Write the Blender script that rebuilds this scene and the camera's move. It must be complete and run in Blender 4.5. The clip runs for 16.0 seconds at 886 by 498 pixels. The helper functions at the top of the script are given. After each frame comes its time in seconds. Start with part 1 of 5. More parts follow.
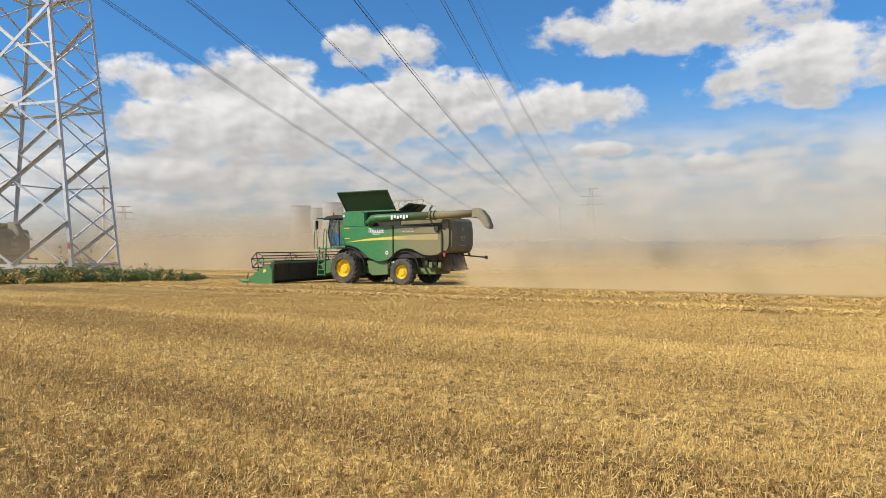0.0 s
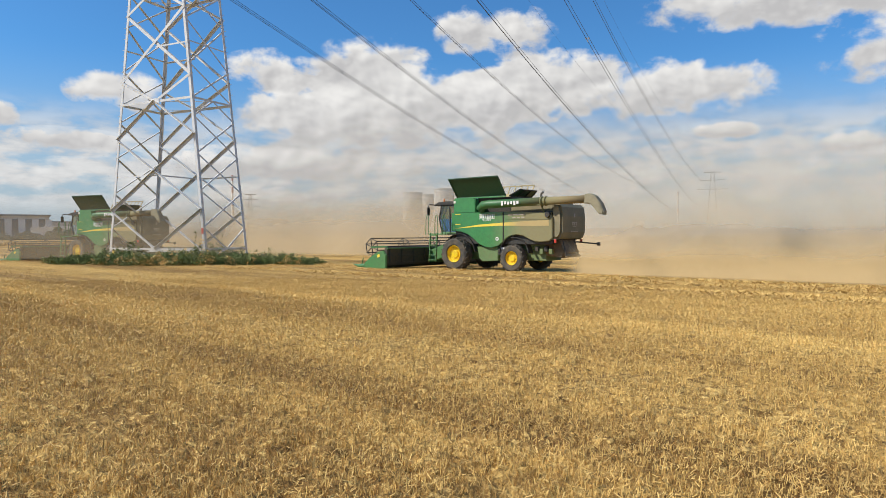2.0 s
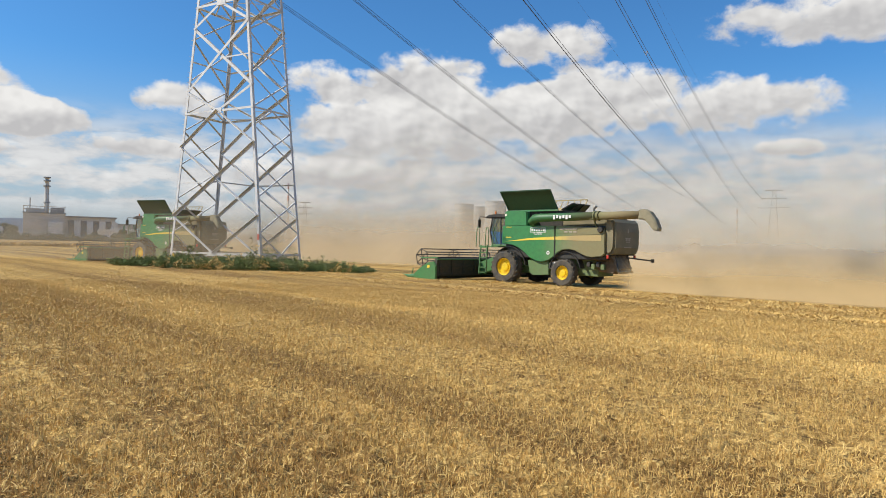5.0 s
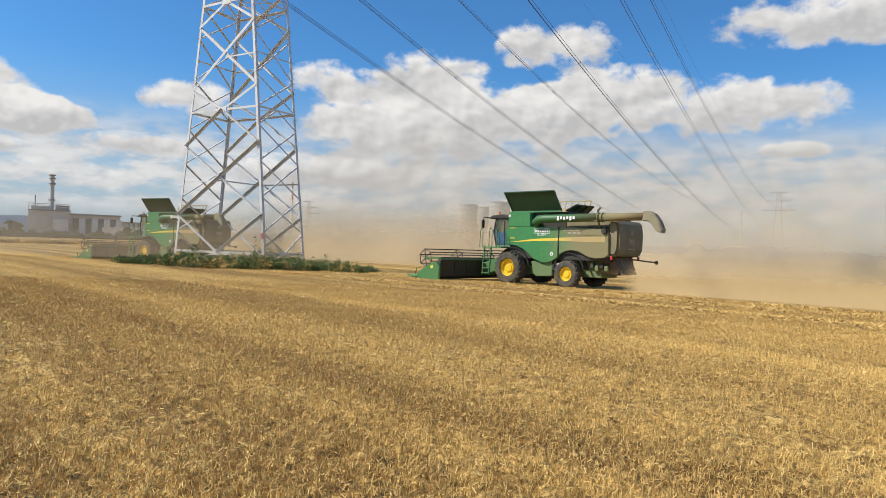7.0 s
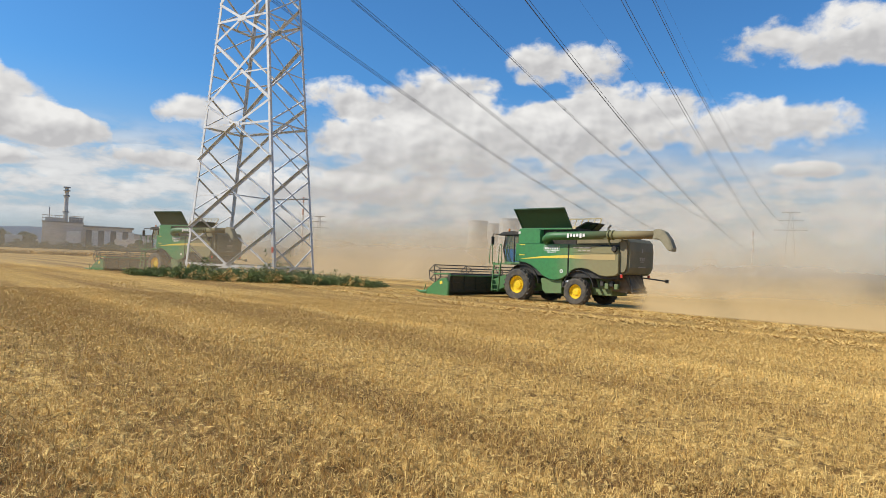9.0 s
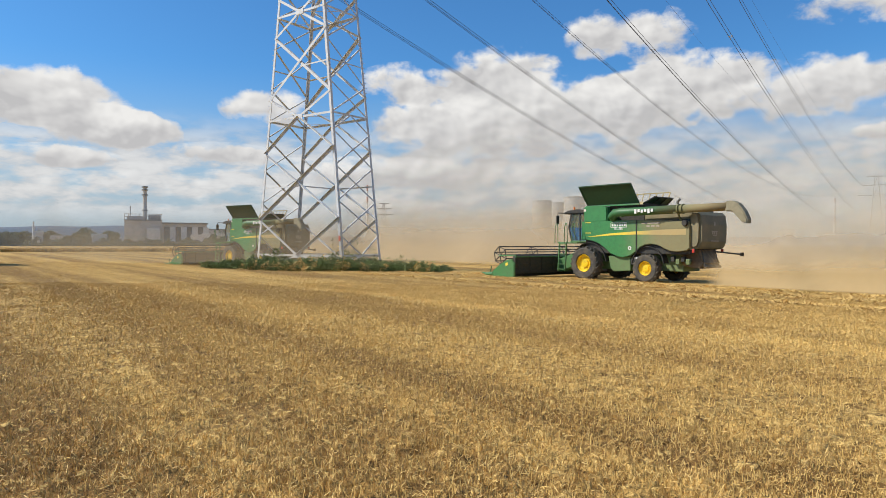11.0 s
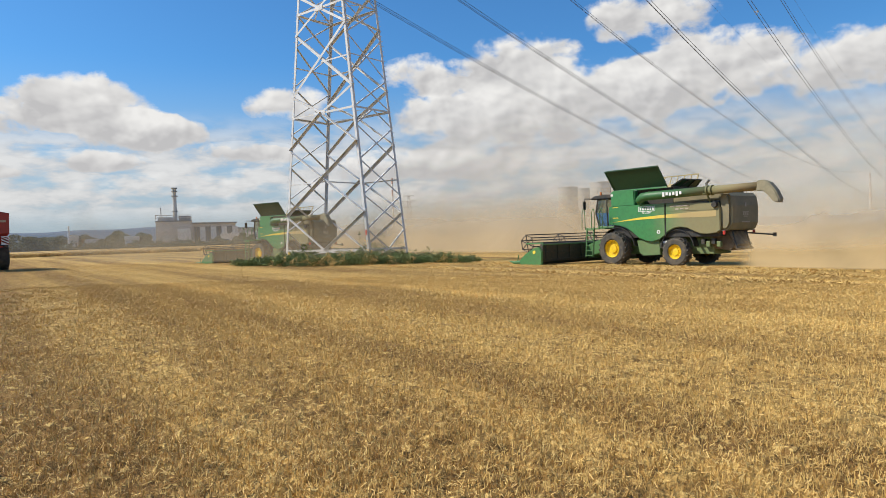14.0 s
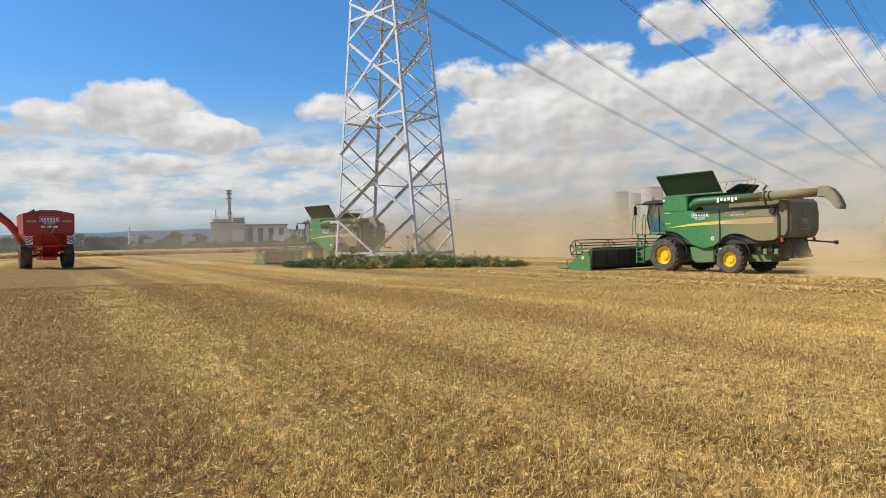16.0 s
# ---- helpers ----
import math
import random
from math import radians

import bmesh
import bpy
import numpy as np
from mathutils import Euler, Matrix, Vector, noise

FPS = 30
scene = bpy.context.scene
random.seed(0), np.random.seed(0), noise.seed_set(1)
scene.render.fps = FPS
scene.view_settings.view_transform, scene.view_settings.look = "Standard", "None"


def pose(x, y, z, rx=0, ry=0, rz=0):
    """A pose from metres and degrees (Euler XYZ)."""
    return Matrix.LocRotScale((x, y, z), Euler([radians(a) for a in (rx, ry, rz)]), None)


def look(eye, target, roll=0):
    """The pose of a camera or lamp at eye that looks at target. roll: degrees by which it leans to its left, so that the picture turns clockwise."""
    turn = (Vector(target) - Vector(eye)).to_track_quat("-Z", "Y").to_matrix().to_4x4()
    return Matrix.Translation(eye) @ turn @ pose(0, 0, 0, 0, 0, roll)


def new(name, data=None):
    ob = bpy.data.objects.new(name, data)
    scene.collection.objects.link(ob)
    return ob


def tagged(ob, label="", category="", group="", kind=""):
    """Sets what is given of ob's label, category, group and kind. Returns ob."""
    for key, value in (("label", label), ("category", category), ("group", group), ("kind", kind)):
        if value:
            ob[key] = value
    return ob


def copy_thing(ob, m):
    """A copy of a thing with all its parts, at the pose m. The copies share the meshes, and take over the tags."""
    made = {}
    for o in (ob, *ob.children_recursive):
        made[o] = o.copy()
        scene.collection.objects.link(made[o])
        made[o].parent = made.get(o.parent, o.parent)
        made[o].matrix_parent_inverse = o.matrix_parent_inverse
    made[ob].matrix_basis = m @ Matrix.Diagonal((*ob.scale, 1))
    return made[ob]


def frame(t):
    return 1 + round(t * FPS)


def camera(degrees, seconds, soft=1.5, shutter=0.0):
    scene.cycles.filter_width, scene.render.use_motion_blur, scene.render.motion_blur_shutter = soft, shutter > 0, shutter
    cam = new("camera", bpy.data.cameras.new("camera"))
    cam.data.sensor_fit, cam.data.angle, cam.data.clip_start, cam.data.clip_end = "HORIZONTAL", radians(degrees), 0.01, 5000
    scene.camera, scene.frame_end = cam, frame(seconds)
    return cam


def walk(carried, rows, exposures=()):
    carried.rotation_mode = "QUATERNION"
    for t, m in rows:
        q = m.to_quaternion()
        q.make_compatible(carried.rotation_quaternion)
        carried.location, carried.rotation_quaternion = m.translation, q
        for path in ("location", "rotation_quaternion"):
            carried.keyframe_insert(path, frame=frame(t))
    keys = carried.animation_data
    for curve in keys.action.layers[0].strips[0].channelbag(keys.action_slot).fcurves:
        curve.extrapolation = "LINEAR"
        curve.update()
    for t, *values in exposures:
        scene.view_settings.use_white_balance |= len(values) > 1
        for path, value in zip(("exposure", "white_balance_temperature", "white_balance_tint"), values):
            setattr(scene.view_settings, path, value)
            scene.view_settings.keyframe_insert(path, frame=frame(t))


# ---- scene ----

# ---------- camera and walk ----------
cam = camera(67.54, 16.0, soft=0.85)
EYE = 1.4
TURNS = [
    (0.0, -0.00, -0.08, 0.41), (0.5, 4.27, -0.45, 0.95), (1.0, 10.15, -0.29, 1.14), (1.5, 12.28, -0.31, 1.02),
    (2.0, 9.51, -1.23, 0.23), (2.5, 4.98, -1.88, 0.31), (3.0, 3.77, -1.83, 0.60), (3.5, 8.06, -0.58, 0.69),
    (4.0, 10.04, -1.24, 0.79), (4.5, 12.47, -0.70, -1.18), (4.7, 13.57, -0.42, -1.18), (6.8, 14.36, 0.02, -1.63),
    (7.0, 14.17, -0.24, -1.76), (7.5, 14.73, -0.20, -2.05), (8.0, 14.93, 0.04, -2.40), (8.5, 15.67, 0.34, -2.12),
    (9.0, 14.99, 1.11, -2.44), (9.5, 15.73, -0.65, -0.89), (10.0, 17.38, -0.23, -0.76), (10.2, 19.10, -0.57, -0.57),
    (12.5, 21.18, -0.37, 0.02), (13.0, 20.85, -0.70, 0.23), (13.5, 21.06, -0.60, 1.68), (14.0, 22.86, -1.26, 1.86),
    (14.5, 23.51, -1.35, 2.08), (15.0, 24.07, -1.15, 1.60), (15.5, 25.04, -0.53, 0.57), (16.0, 26.98, -0.81, 1.22),
]
walk(cam, [(t, pose(0, 0, EYE, 90 + p, r, y)) for t, y, p, r in TURNS])

# ---------- world, sun, exposure ----------
SUN_AZ, SUN_EL = 112.0, 44.0
scene.view_settings.exposure = 0.09


class Nodes:
    """A short way to write node trees."""

    def __init__(self, tree):
        self.t = tree
        tree.nodes.clear()

    def put(self, sock, v):
        if isinstance(v, bpy.types.NodeSocket):
            self.t.links.new(v, sock)
        elif v is not None:
            sock.default_value = v

    def node(self, kind):
        return self.t.nodes.new(kind)

    def math(self, op, a, b=None, c=None, clamp=False):
        n = self.node("ShaderNodeMath")
        n.operation, n.use_clamp = op, clamp
        for s, v in zip(n.inputs, (a, b, c)):
            self.put(s, v)
        return n.outputs[0]

    def mix(self, fac, a, b):
        n = self.node("ShaderNodeMix")
        n.data_type = "RGBA"
        self.put(n.inputs[0], fac)
        self.put(n.inputs[6], a)
        self.put(n.inputs[7], b)
        return n.outputs[2]

    def ramp(self, fac, lo, hi, a=0.0, b=1.0):
        n = self.node("ShaderNodeMapRange")
        n.interpolation_type = "SMOOTHSTEP"
        for s, v in zip(n.inputs, (fac, lo, hi, a, b)):
            self.put(s, v)
        return n.outputs[0]

    def noise(self, vec, scale, detail=4.0, rough=0.55, dist=0.0):
        n = self.node("ShaderNodeTexNoise")
        self.put(n.inputs["Vector"], vec)
        n.inputs["Scale"].default_value, n.inputs["Detail"].default_value = scale, detail
        n.inputs["Roughness"].default_value, n.inputs["Distortion"].default_value = rough, dist
        return n.outputs["Fac"]


# cloud heaps: bearing to the left and height in degrees, half width, half height
CLOUDS = ((15.3, 14.1, 4.8, 2.4), (23.5, 13.5, 4.3, 1.5), (35.6, 11.1, 3.4, 1.5), (45.7, 8.8, 3.8, 1.7),
          (38.9, 7.1, 4.5, 0.9), (5.2, 16.9, 5.2, 1.9), (0.4, 13.7, 6.1, 1.5), (-9.2, 11.6, 8.5, 2.2),
          (-19.2, 17.7, 11.7, 2.1), (-28.6, 13.3, 8.6, 2.7), (-12.9, 8.1, 3.1, 0.7), (21.0, 9.7, 6.7, 2.9),
          (11.3, 10.3, 9.7, 3.4), (3.1, 11.5, 7.1, 2.2), (-22.1, 6.6, 2.8, 0.9), (51.2, 10.8, 4.9, 2.1),
          (47.9, 8.9, 5.5, 1.4), (58.1, 9.2, 3.8, 1.5), (50.5, 6.4, 4.3, 0.8), (57.5, 5.6, 3.0, 0.7),
          (23.3, 5.8, 14.5, 1.4))


def make_world():
    world = bpy.data.worlds.new("sky")
    scene.world = world
    world.use_nodes = True
    n = Nodes(world.node_tree)
    sky = n.node("ShaderNodeTexSky")
    sky.sky_type, sky.sun_disc = "NISHITA", False
    sky.sun_elevation, sky.sun_rotation = radians(SUN_EL), radians(360 - SUN_AZ)
    sky.air_density, sky.dust_density, sky.ozone_density = 1.0, 0.6, 2.2
    way = n.node("ShaderNodeTexCoord").outputs["Generated"]
    sep = n.node("ShaderNodeSeparateXYZ")
    n.put(sep.inputs[0], way)
    x, y, z = sep.outputs
    az = n.math("MULTIPLY", n.math("ARCTAN2", n.math("MULTIPLY", x, -1.0), y), 57.2958)
    el = n.math("MULTIPLY", n.math("ARCSINE", z), 57.2958)
    total, lift = 0.0, 0.0
    for a, e, w, h in CLOUDS:
        u = n.math("MULTIPLY_ADD", az, 1 / (w * 1.15), -a / (w * 1.15))
        v = n.math("MULTIPLY_ADD", el, 1 / (h * 1.25), -e / (h * 1.25))
        d = n.math("MULTIPLY_ADD", v, v, n.math("MULTIPLY", u, u))
        f = n.math("SUBTRACT", 1.0, d, clamp=True)
        total = n.math("ADD", f, total)
        lift = n.math("MULTIPLY_ADD", f, v, lift)
    comb = n.node("ShaderNodeCombineXYZ")
    n.put(comb.inputs[0], n.math("MULTIPLY", az, 0.10))
    n.put(comb.inputs[1], n.math("MULTIPLY", el, 0.14))
    puff = n.noise(comb.outputs[0], 2.9, 9.0, 0.56, 0.15)
    swell = n.noise(comb.outputs[0], 2.6, 3.0, 0.5, 0.1)
    shift = n.node("ShaderNodeVectorMath")
    n.put(shift.inputs[0], comb.outputs[0])
    shift.inputs[1].default_value = (0.05, 0.06, 0.0)
    swell_sunward = n.noise(shift.outputs[0], 2.6, 3.0, 0.5, 0.1)
    wisp = n.noise(comb.outputs[0], 1.2, 7.0, 0.62, 0.6)
    body = n.math("MULTIPLY_ADD", n.math("SUBTRACT", puff, 0.5), 2.6, total)
    cover = n.math("MULTIPLY", n.ramp(body, 0.18, 0.74), n.ramp(total, 0.0, 0.12))
    # thin broken layer low over the horizon
    flat = n.node("ShaderNodeCombineXYZ")
    n.put(flat.inputs[0], n.math("MULTIPLY", az, 0.085))
    n.put(flat.inputs[1], n.math("MULTIPLY", el, 0.24))
    small_heaps = n.noise(flat.outputs[0], 3.0, 8.0, 0.55, 0.1)
    low = n.math("MULTIPLY", n.math("MULTIPLY", n.ramp(el, 11.0, 6.5), n.ramp(el, 1.0, 3.5)), n.ramp(small_heaps, 0.32, 0.56))
    cover = n.math("MAXIMUM", cover, n.math("MULTIPLY", low, 0.9))
    part_up = n.math("DIVIDE", lift, n.math("ADD", total, 0.05))
    relief = n.math("MULTIPLY", n.math("SUBTRACT", swell, swell_sunward), 2.8)
    light = n.math("ADD", n.ramp(part_up, -0.6, 0.7, 0.0, 0.9), n.math("ADD", relief, n.math("MULTIPLY", n.math("SUBTRACT", wisp, 0.5), 0.55)), clamp=True)
    edge = n.ramp(body, 1.0, 0.35)
    light = n.math("MAXIMUM", light, n.math("MULTIPLY", edge, n.ramp(small_heaps, 0.42, 0.66, 0.25, 0.75)))
    cloud = n.mix(light, (5.3, 5.25, 5.3, 1), (8.5, 8.4, 8.2, 1))
    n_sky = n.mix(n.ramp(el, 15.0, 1.0, 0.0, 0.92), sky.outputs[0], (8.6, 5.0, 4.0, 1))
    sky_blue = n.node("ShaderNodeMix")
    sky_blue.data_type, sky_blue.blend_type = "RGBA", "MULTIPLY"
    sky_blue.inputs[0].default_value = 1.0
    n.put(sky_blue.inputs[6], n_sky)
    sky_blue.inputs[7].default_value = (0.49, 1.01, 1.43, 1)
    col = n.mix(cover, sky_blue.outputs[2], cloud)
    bg = n.node("ShaderNodeBackground")
    n.put(bg.inputs[0], col)
    bg.inputs[1].default_value = 0.095
    out = n.node("ShaderNodeOutputWorld")
    n.put(out.inputs[0], bg.outputs[0])


make_world()
sun = new("sun", bpy.data.lights.new("sun", "SUN"))
sun.data.energy, sun.data.angle, sun.data.color = 5.0, radians(1.6), (1.0, 0.94, 0.83)
s_az, s_el = radians(SUN_AZ), radians(SUN_EL)
sun.matrix_world = look((-math.sin(s_az) * math.cos(s_el) * 50, math.cos(s_az) * math.cos(s_el) * 50, math.sin(s_el) * 50), (0, 0, 0))


# ---------- materials ----------
def surface(name, base, second=None, rough=0.6, metal=0.0, scale=6.0, fine=60.0, bump=0.15, gap=0.02, dust=None, spec=0.5, random_by=None, coat=0.0):
    """Two-tone procedural surface; dust=(colour, x0, x1, most) lays a dusty film that thickens along local x."""
    m = bpy.data.materials.new(name)
    m.use_nodes = True
    n = Nodes(m.node_tree)
    obj = n.node("ShaderNodeTexCoord").outputs["Object"]
    big, small = n.noise(obj, scale, 5.0), n.noise(obj, fine, 3.0)
    second = second or tuple(c * 0.72 for c in base)
    col = n.mix(n.ramp(big, 0.35, 0.68), (*base, 1), (*second, 1))
    col = n.mix(n.math("MULTIPLY", n.ramp(small, 0.45, 0.75), 0.35), col, (*[c * 0.6 for c in base], 1))
    rough_v = n.math("MULTIPLY_ADD", big, 0.25, rough - 0.12, clamp=True)
    if random_by:
        if random_by == "island":
            r = n.node("ShaderNodeNewGeometry").outputs["Random Per Island"]
        else:
            r = n.node("ShaderNodeObjectInfo").outputs["Random"]
        hsv = n.node("ShaderNodeHueSaturation")
        n.put(hsv.inputs["Value"], n.math("MULTIPLY_ADD", r, 1.0, 0.45))
        n.put(hsv.inputs["Color"], col)
        col = hsv.outputs[0]
    if dust:
        tint, x0, x1, most = dust
        sep = n.node("ShaderNodeSeparateXYZ")
        n.put(sep.inputs[0], obj)
        at = n.math("MULTIPLY_ADD", n.math("SUBTRACT", n.noise(obj, 1.3, 5.0, 0.6), 0.5), 1.6, sep.outputs[0])
        film = n.math("MULTIPLY", n.ramp(at, x0, x1), most)
        col = n.mix(film, col, (*tint, 1))
        rough_v = n.math("MULTIPLY_ADD", film, 0.5, rough_v, clamp=True)
    b = n.node("ShaderNodeBsdfPrincipled")
    n.put(b.inputs["Base Color"], col)
    n.put(b.inputs["Roughness"], rough_v)
    b.inputs["Metallic"].default_value = metal
    b.inputs["Specular IOR Level"].default_value = spec
    b.inputs["Coat Weight"].default_value = coat
    if bump:
        bp = n.node("ShaderNodeBump")
        bp.inputs["Strength"].default_value, bp.inputs["Distance"].default_value = bump, gap
        n.put(bp.inputs["Height"], small)
        n.put(b.inputs["Normal"], bp.outputs[0])
    out = n.node("ShaderNodeOutputMaterial")
    n.put(out.inputs[0], b.outputs[0])
    return m


DUSTY = (0.29, 0.195, 0.100)
M = {
    "green": surface("green_paint", (0.048, 0.225, 0.068), (0.043, 0.190, 0.060), 0.35, bump=0.02, dust=(DUSTY, -2.0, -5.2, 0.74), coat=0.3),
    "green_plain": surface("green_paint_plain", (0.052, 0.215, 0.064), (0.060, 0.175, 0.060), 0.42, bump=0.03, dust=(DUSTY, 7.5, -7.0, 0.42)),
    # darker than the body green: the leaning lid's shade is in this colour
    "lid": surface("lid_shade_green", (0.015, 0.060, 0.024), (0.016, 0.052, 0.022), 0.5, bump=0.03),
    "lid_in": surface("lid_dusty", (0.42, 0.33, 0.16), (0.36, 0.27, 0.13), 0.8),
    "pipe": surface("auger_paint", (0.035, 0.14, 0.04), (0.04, 0.12, 0.04), 0.5, bump=0.03, dust=(DUSTY, -3.4, -8.2, 0.80)),
    "spout": surface("spout_rubber", (0.30, 0.26, 0.165), (0.24, 0.21, 0.13), 0.8),
    "hood": surface("rear_hood", (0.190, 0.165, 0.092), (0.250, 0.210, 0.120), 0.7, scale=1.5, bump=0.04),
    "yellow": surface("yellow_paint", (0.88, 0.61, 0.02), (0.76, 0.50, 0.02), 0.4, bump=0.02),
    "stripe": surface("yellow_stripe", (0.80, 0.60, 0.06), (0.76, 0.55, 0.06), 0.45, bump=0.0, dust=((0.38, 0.285, 0.16), -2.4, -4.6, 0.85)),
    "tyre": surface("tyre_rubber", (0.055, 0.050, 0.043), (0.130, 0.105, 0.070), 0.85, scale=3.0, bump=0.2),
    "black": surface("black_metal", (0.026, 0.025, 0.022), (0.060, 0.050, 0.036), 0.6, bump=0.05),
    "header_back": surface("header_back", (0.040, 0.042, 0.030), (0.075, 0.062, 0.040), 0.65, bump=0.05),
    "steel": surface("worn_steel", (0.34, 0.32, 0.28), (0.24, 0.21, 0.17), 0.45, 0.7),
    "red": surface("red_paint", (0.37, 0.036, 0.026), (0.30, 0.036, 0.026), 0.45, scale=2.0, bump=0.03),
    "red_bright": surface("red_part", (0.55, 0.04, 0.02), (0.45, 0.03, 0.02), 0.45, bump=0.03),
    "band_red": surface("pale_red_band", (0.46, 0.24, 0.20), (0.40, 0.22, 0.18), 0.8, scale=0.1, fine=1.0, bump=0.0),
    "white": surface("white_paint", (0.80, 0.79, 0.75), (0.72, 0.70, 0.64), 0.5, bump=0.0),
    "cream": surface("dusty_strip", (0.42, 0.36, 0.27), (0.36, 0.30, 0.22), 0.6, bump=0.02),
    "galv": surface("galvanised_steel", (0.68, 0.67, 0.65), (0.55, 0.545, 0.53), 0.5, 0.0, scale=2.0, bump=0.05),
    "wire": surface("aluminium_wire", (0.075, 0.075, 0.085), (0.06, 0.06, 0.07), 0.5, 0.4, bump=0.0),
    "spacer": surface("spacer_alloy", (0.40, 0.40, 0.40), (0.34, 0.34, 0.34), 0.5, 0.4, bump=0.0),
    "concrete": surface("concrete", (0.46, 0.45, 0.43), (0.38, 0.37, 0.35), 0.9, scale=0.03, fine=0.4, bump=0.0),
    "concrete_near": surface("footing_concrete", (0.42, 0.41, 0.38), (0.34, 0.33, 0.30), 0.9),
    "wall_grey": surface("grey_cladding", (0.60, 0.565, 0.50), (0.52, 0.49, 0.44), 0.8, scale=0.1, fine=1.0, bump=0.0),
    "wall_white": surface("white_cladding", (0.78, 0.78, 0.75), (0.70, 0.70, 0.67), 0.7, scale=0.1, fine=1.0, bump=0.0),
    "glass_far": surface("dark_glazing", (0.12, 0.12, 0.12), (0.15, 0.15, 0.15), 0.3, scale=0.2, fine=1.0, bump=0.0),
    "roof_far": surface("roof_sheet", (0.32, 0.32, 0.31), (0.26, 0.26, 0.25), 0.7, scale=0.1, fine=1.0, bump=0.0),
    # blue of the distant air is painted into the woods' colour
    "hill": surface("hills_haze_blue", (0.085, 0.115, 0.155), (0.070, 0.100, 0.135), 1.0, scale=0.004, fine=0.05, bump=0.0),
    # leaf green made paler, with the haze of distance put into it
    "leaf_far": surface("hazed_foliage", (0.205, 0.205, 0.115), (0.235, 0.220, 0.130), 0.9, scale=0.2, fine=2.0, bump=0.0, random_by="island"),
    "bark": surface("bark", (0.10, 0.08, 0.055), (0.07, 0.055, 0.04), 0.9),
    "weed": surface("weed_leaf", (0.145, 0.190, 0.060), (0.215, 0.230, 0.095), 0.9, scale=1.0, bump=0.0, random_by="island", spec=0.1),
    "straw": surface("straw", (0.66, 0.45, 0.175), (0.46, 0.285, 0.095), 0.75, scale=0.25, fine=3.0, bump=0.0, random_by="island"),
    "grime": surface("grimy_steel", (0.22, 0.16, 0.090), (0.13, 0.095, 0.058), 0.85, scale=3.0),
    "lamp": surface("lamp_lens", (0.75, 0.72, 0.62), (0.65, 0.62, 0.52), 0.2, bump=0.0),
    "orange": surface("orange_lens", (0.75, 0.20, 0.02), (0.65, 0.16, 0.02), 0.3, bump=0.0),
    "hose": surface("hose_rubber", (0.30, 0.07, 0.06), (0.22, 0.05, 0.04), 0.6, bump=0.0),
}


def make_glass():
    m = bpy.data.materials.new("cab_glass")
    m.use_nodes = True
    n = Nodes(m.node_tree)
    b = n.node("ShaderNodeBsdfPrincipled")
    b.inputs["Base Color"].default_value = (0.34, 0.42, 0.42, 1)
    b.inputs["Roughness"].default_value = 0.06
    b.inputs["Transmission Weight"].default_value = 0.85
    b.inputs["IOR"].default_value = 1.2
    out = n.node("ShaderNodeOutputMaterial")
    n.put(out.inputs[0], b.outputs[0])
    return m


M["glass"] = make_glass()


def swaths(n, obj):
    """Bands along the direction of work: broad swaths of chopped straw, and drilled rows."""
    turned = n.node("ShaderNodeMapping")
    n.put(turned.inputs["Vector"], obj)
    turned.inputs["Rotation"].default_value = (0, 0, radians(-148))
    sep = n.node("ShaderNodeSeparateXYZ")
    n.put(sep.inputs[0], turned.outputs[0])
    along = n.node("ShaderNodeCombineXYZ")
    n.put(along.inputs[0], n.math("MULTIPLY", sep.outputs[0], 0.03))
    n.put(along.inputs[1], sep.outputs[1])
    v = sep.outputs[1]

    def band(centre, half):
        """1 along a strip, fading to 0 at half its width either way."""
        return n.ramp(n.math("ABSOLUTE", n.math("SUBTRACT", v, centre)), half, half * 0.3)

    broad = n.math("SUBTRACT", n.noise(along.outputs[0], 0.30, 3.0, 0.6, 0.2), 0.04)
    # a wheel furrow of bare soil, the trampled strip beside it, and a pale row of straw
    for centre, half, gain in ((-0.6, 4.6, -0.17), (-0.65, 0.8, -0.05), (-3.6, 1.6, -0.02), (-5.4, 1.0, 0.04), (-7.4, 1.4, -0.04)):
        broad = n.math("MULTIPLY_ADD", band(centre, half), gain, broad)
    return broad, n.noise(along.outputs[0], 2.6, 3.0, 0.6, 0.3)


def make_straw_material():
    m = bpy.data.materials.new("cut_straw")
    m.use_nodes = True
    n = Nodes(m.node_tree)
    obj = n.node("ShaderNodeTexCoord").outputs["Object"]
    r = n.node("ShaderNodeNewGeometry").outputs["Random Per Island"]
    swath, _ = swaths(n, obj)
    patch = n.noise(obj, 0.5, 4.0, 0.6)
    tone = n.math("ADD", n.math("MULTIPLY_ADD", r, 0.54, 0.04), n.math("ADD", n.ramp(swath, 0.34, 0.64, -0.04, 0.30), n.ramp(patch, 0.62, 0.38, -0.08, 0.06)), clamp=True)
    col = n.mix(tone, (0.41, 0.238, 0.068, 1), (0.97, 0.68, 0.235, 1))
    b = n.node("ShaderNodeBsdfPrincipled")
    n.put(b.inputs["Base Color"], col)
    b.inputs["Roughness"].default_value = 0.6
    b.inputs["Specular IOR Level"].default_value = 0.3
    out = n.node("ShaderNodeOutputMaterial")
    n.put(out.inputs[0], b.outputs[0])
    return m


M["cut_straw"] = make_straw_material()


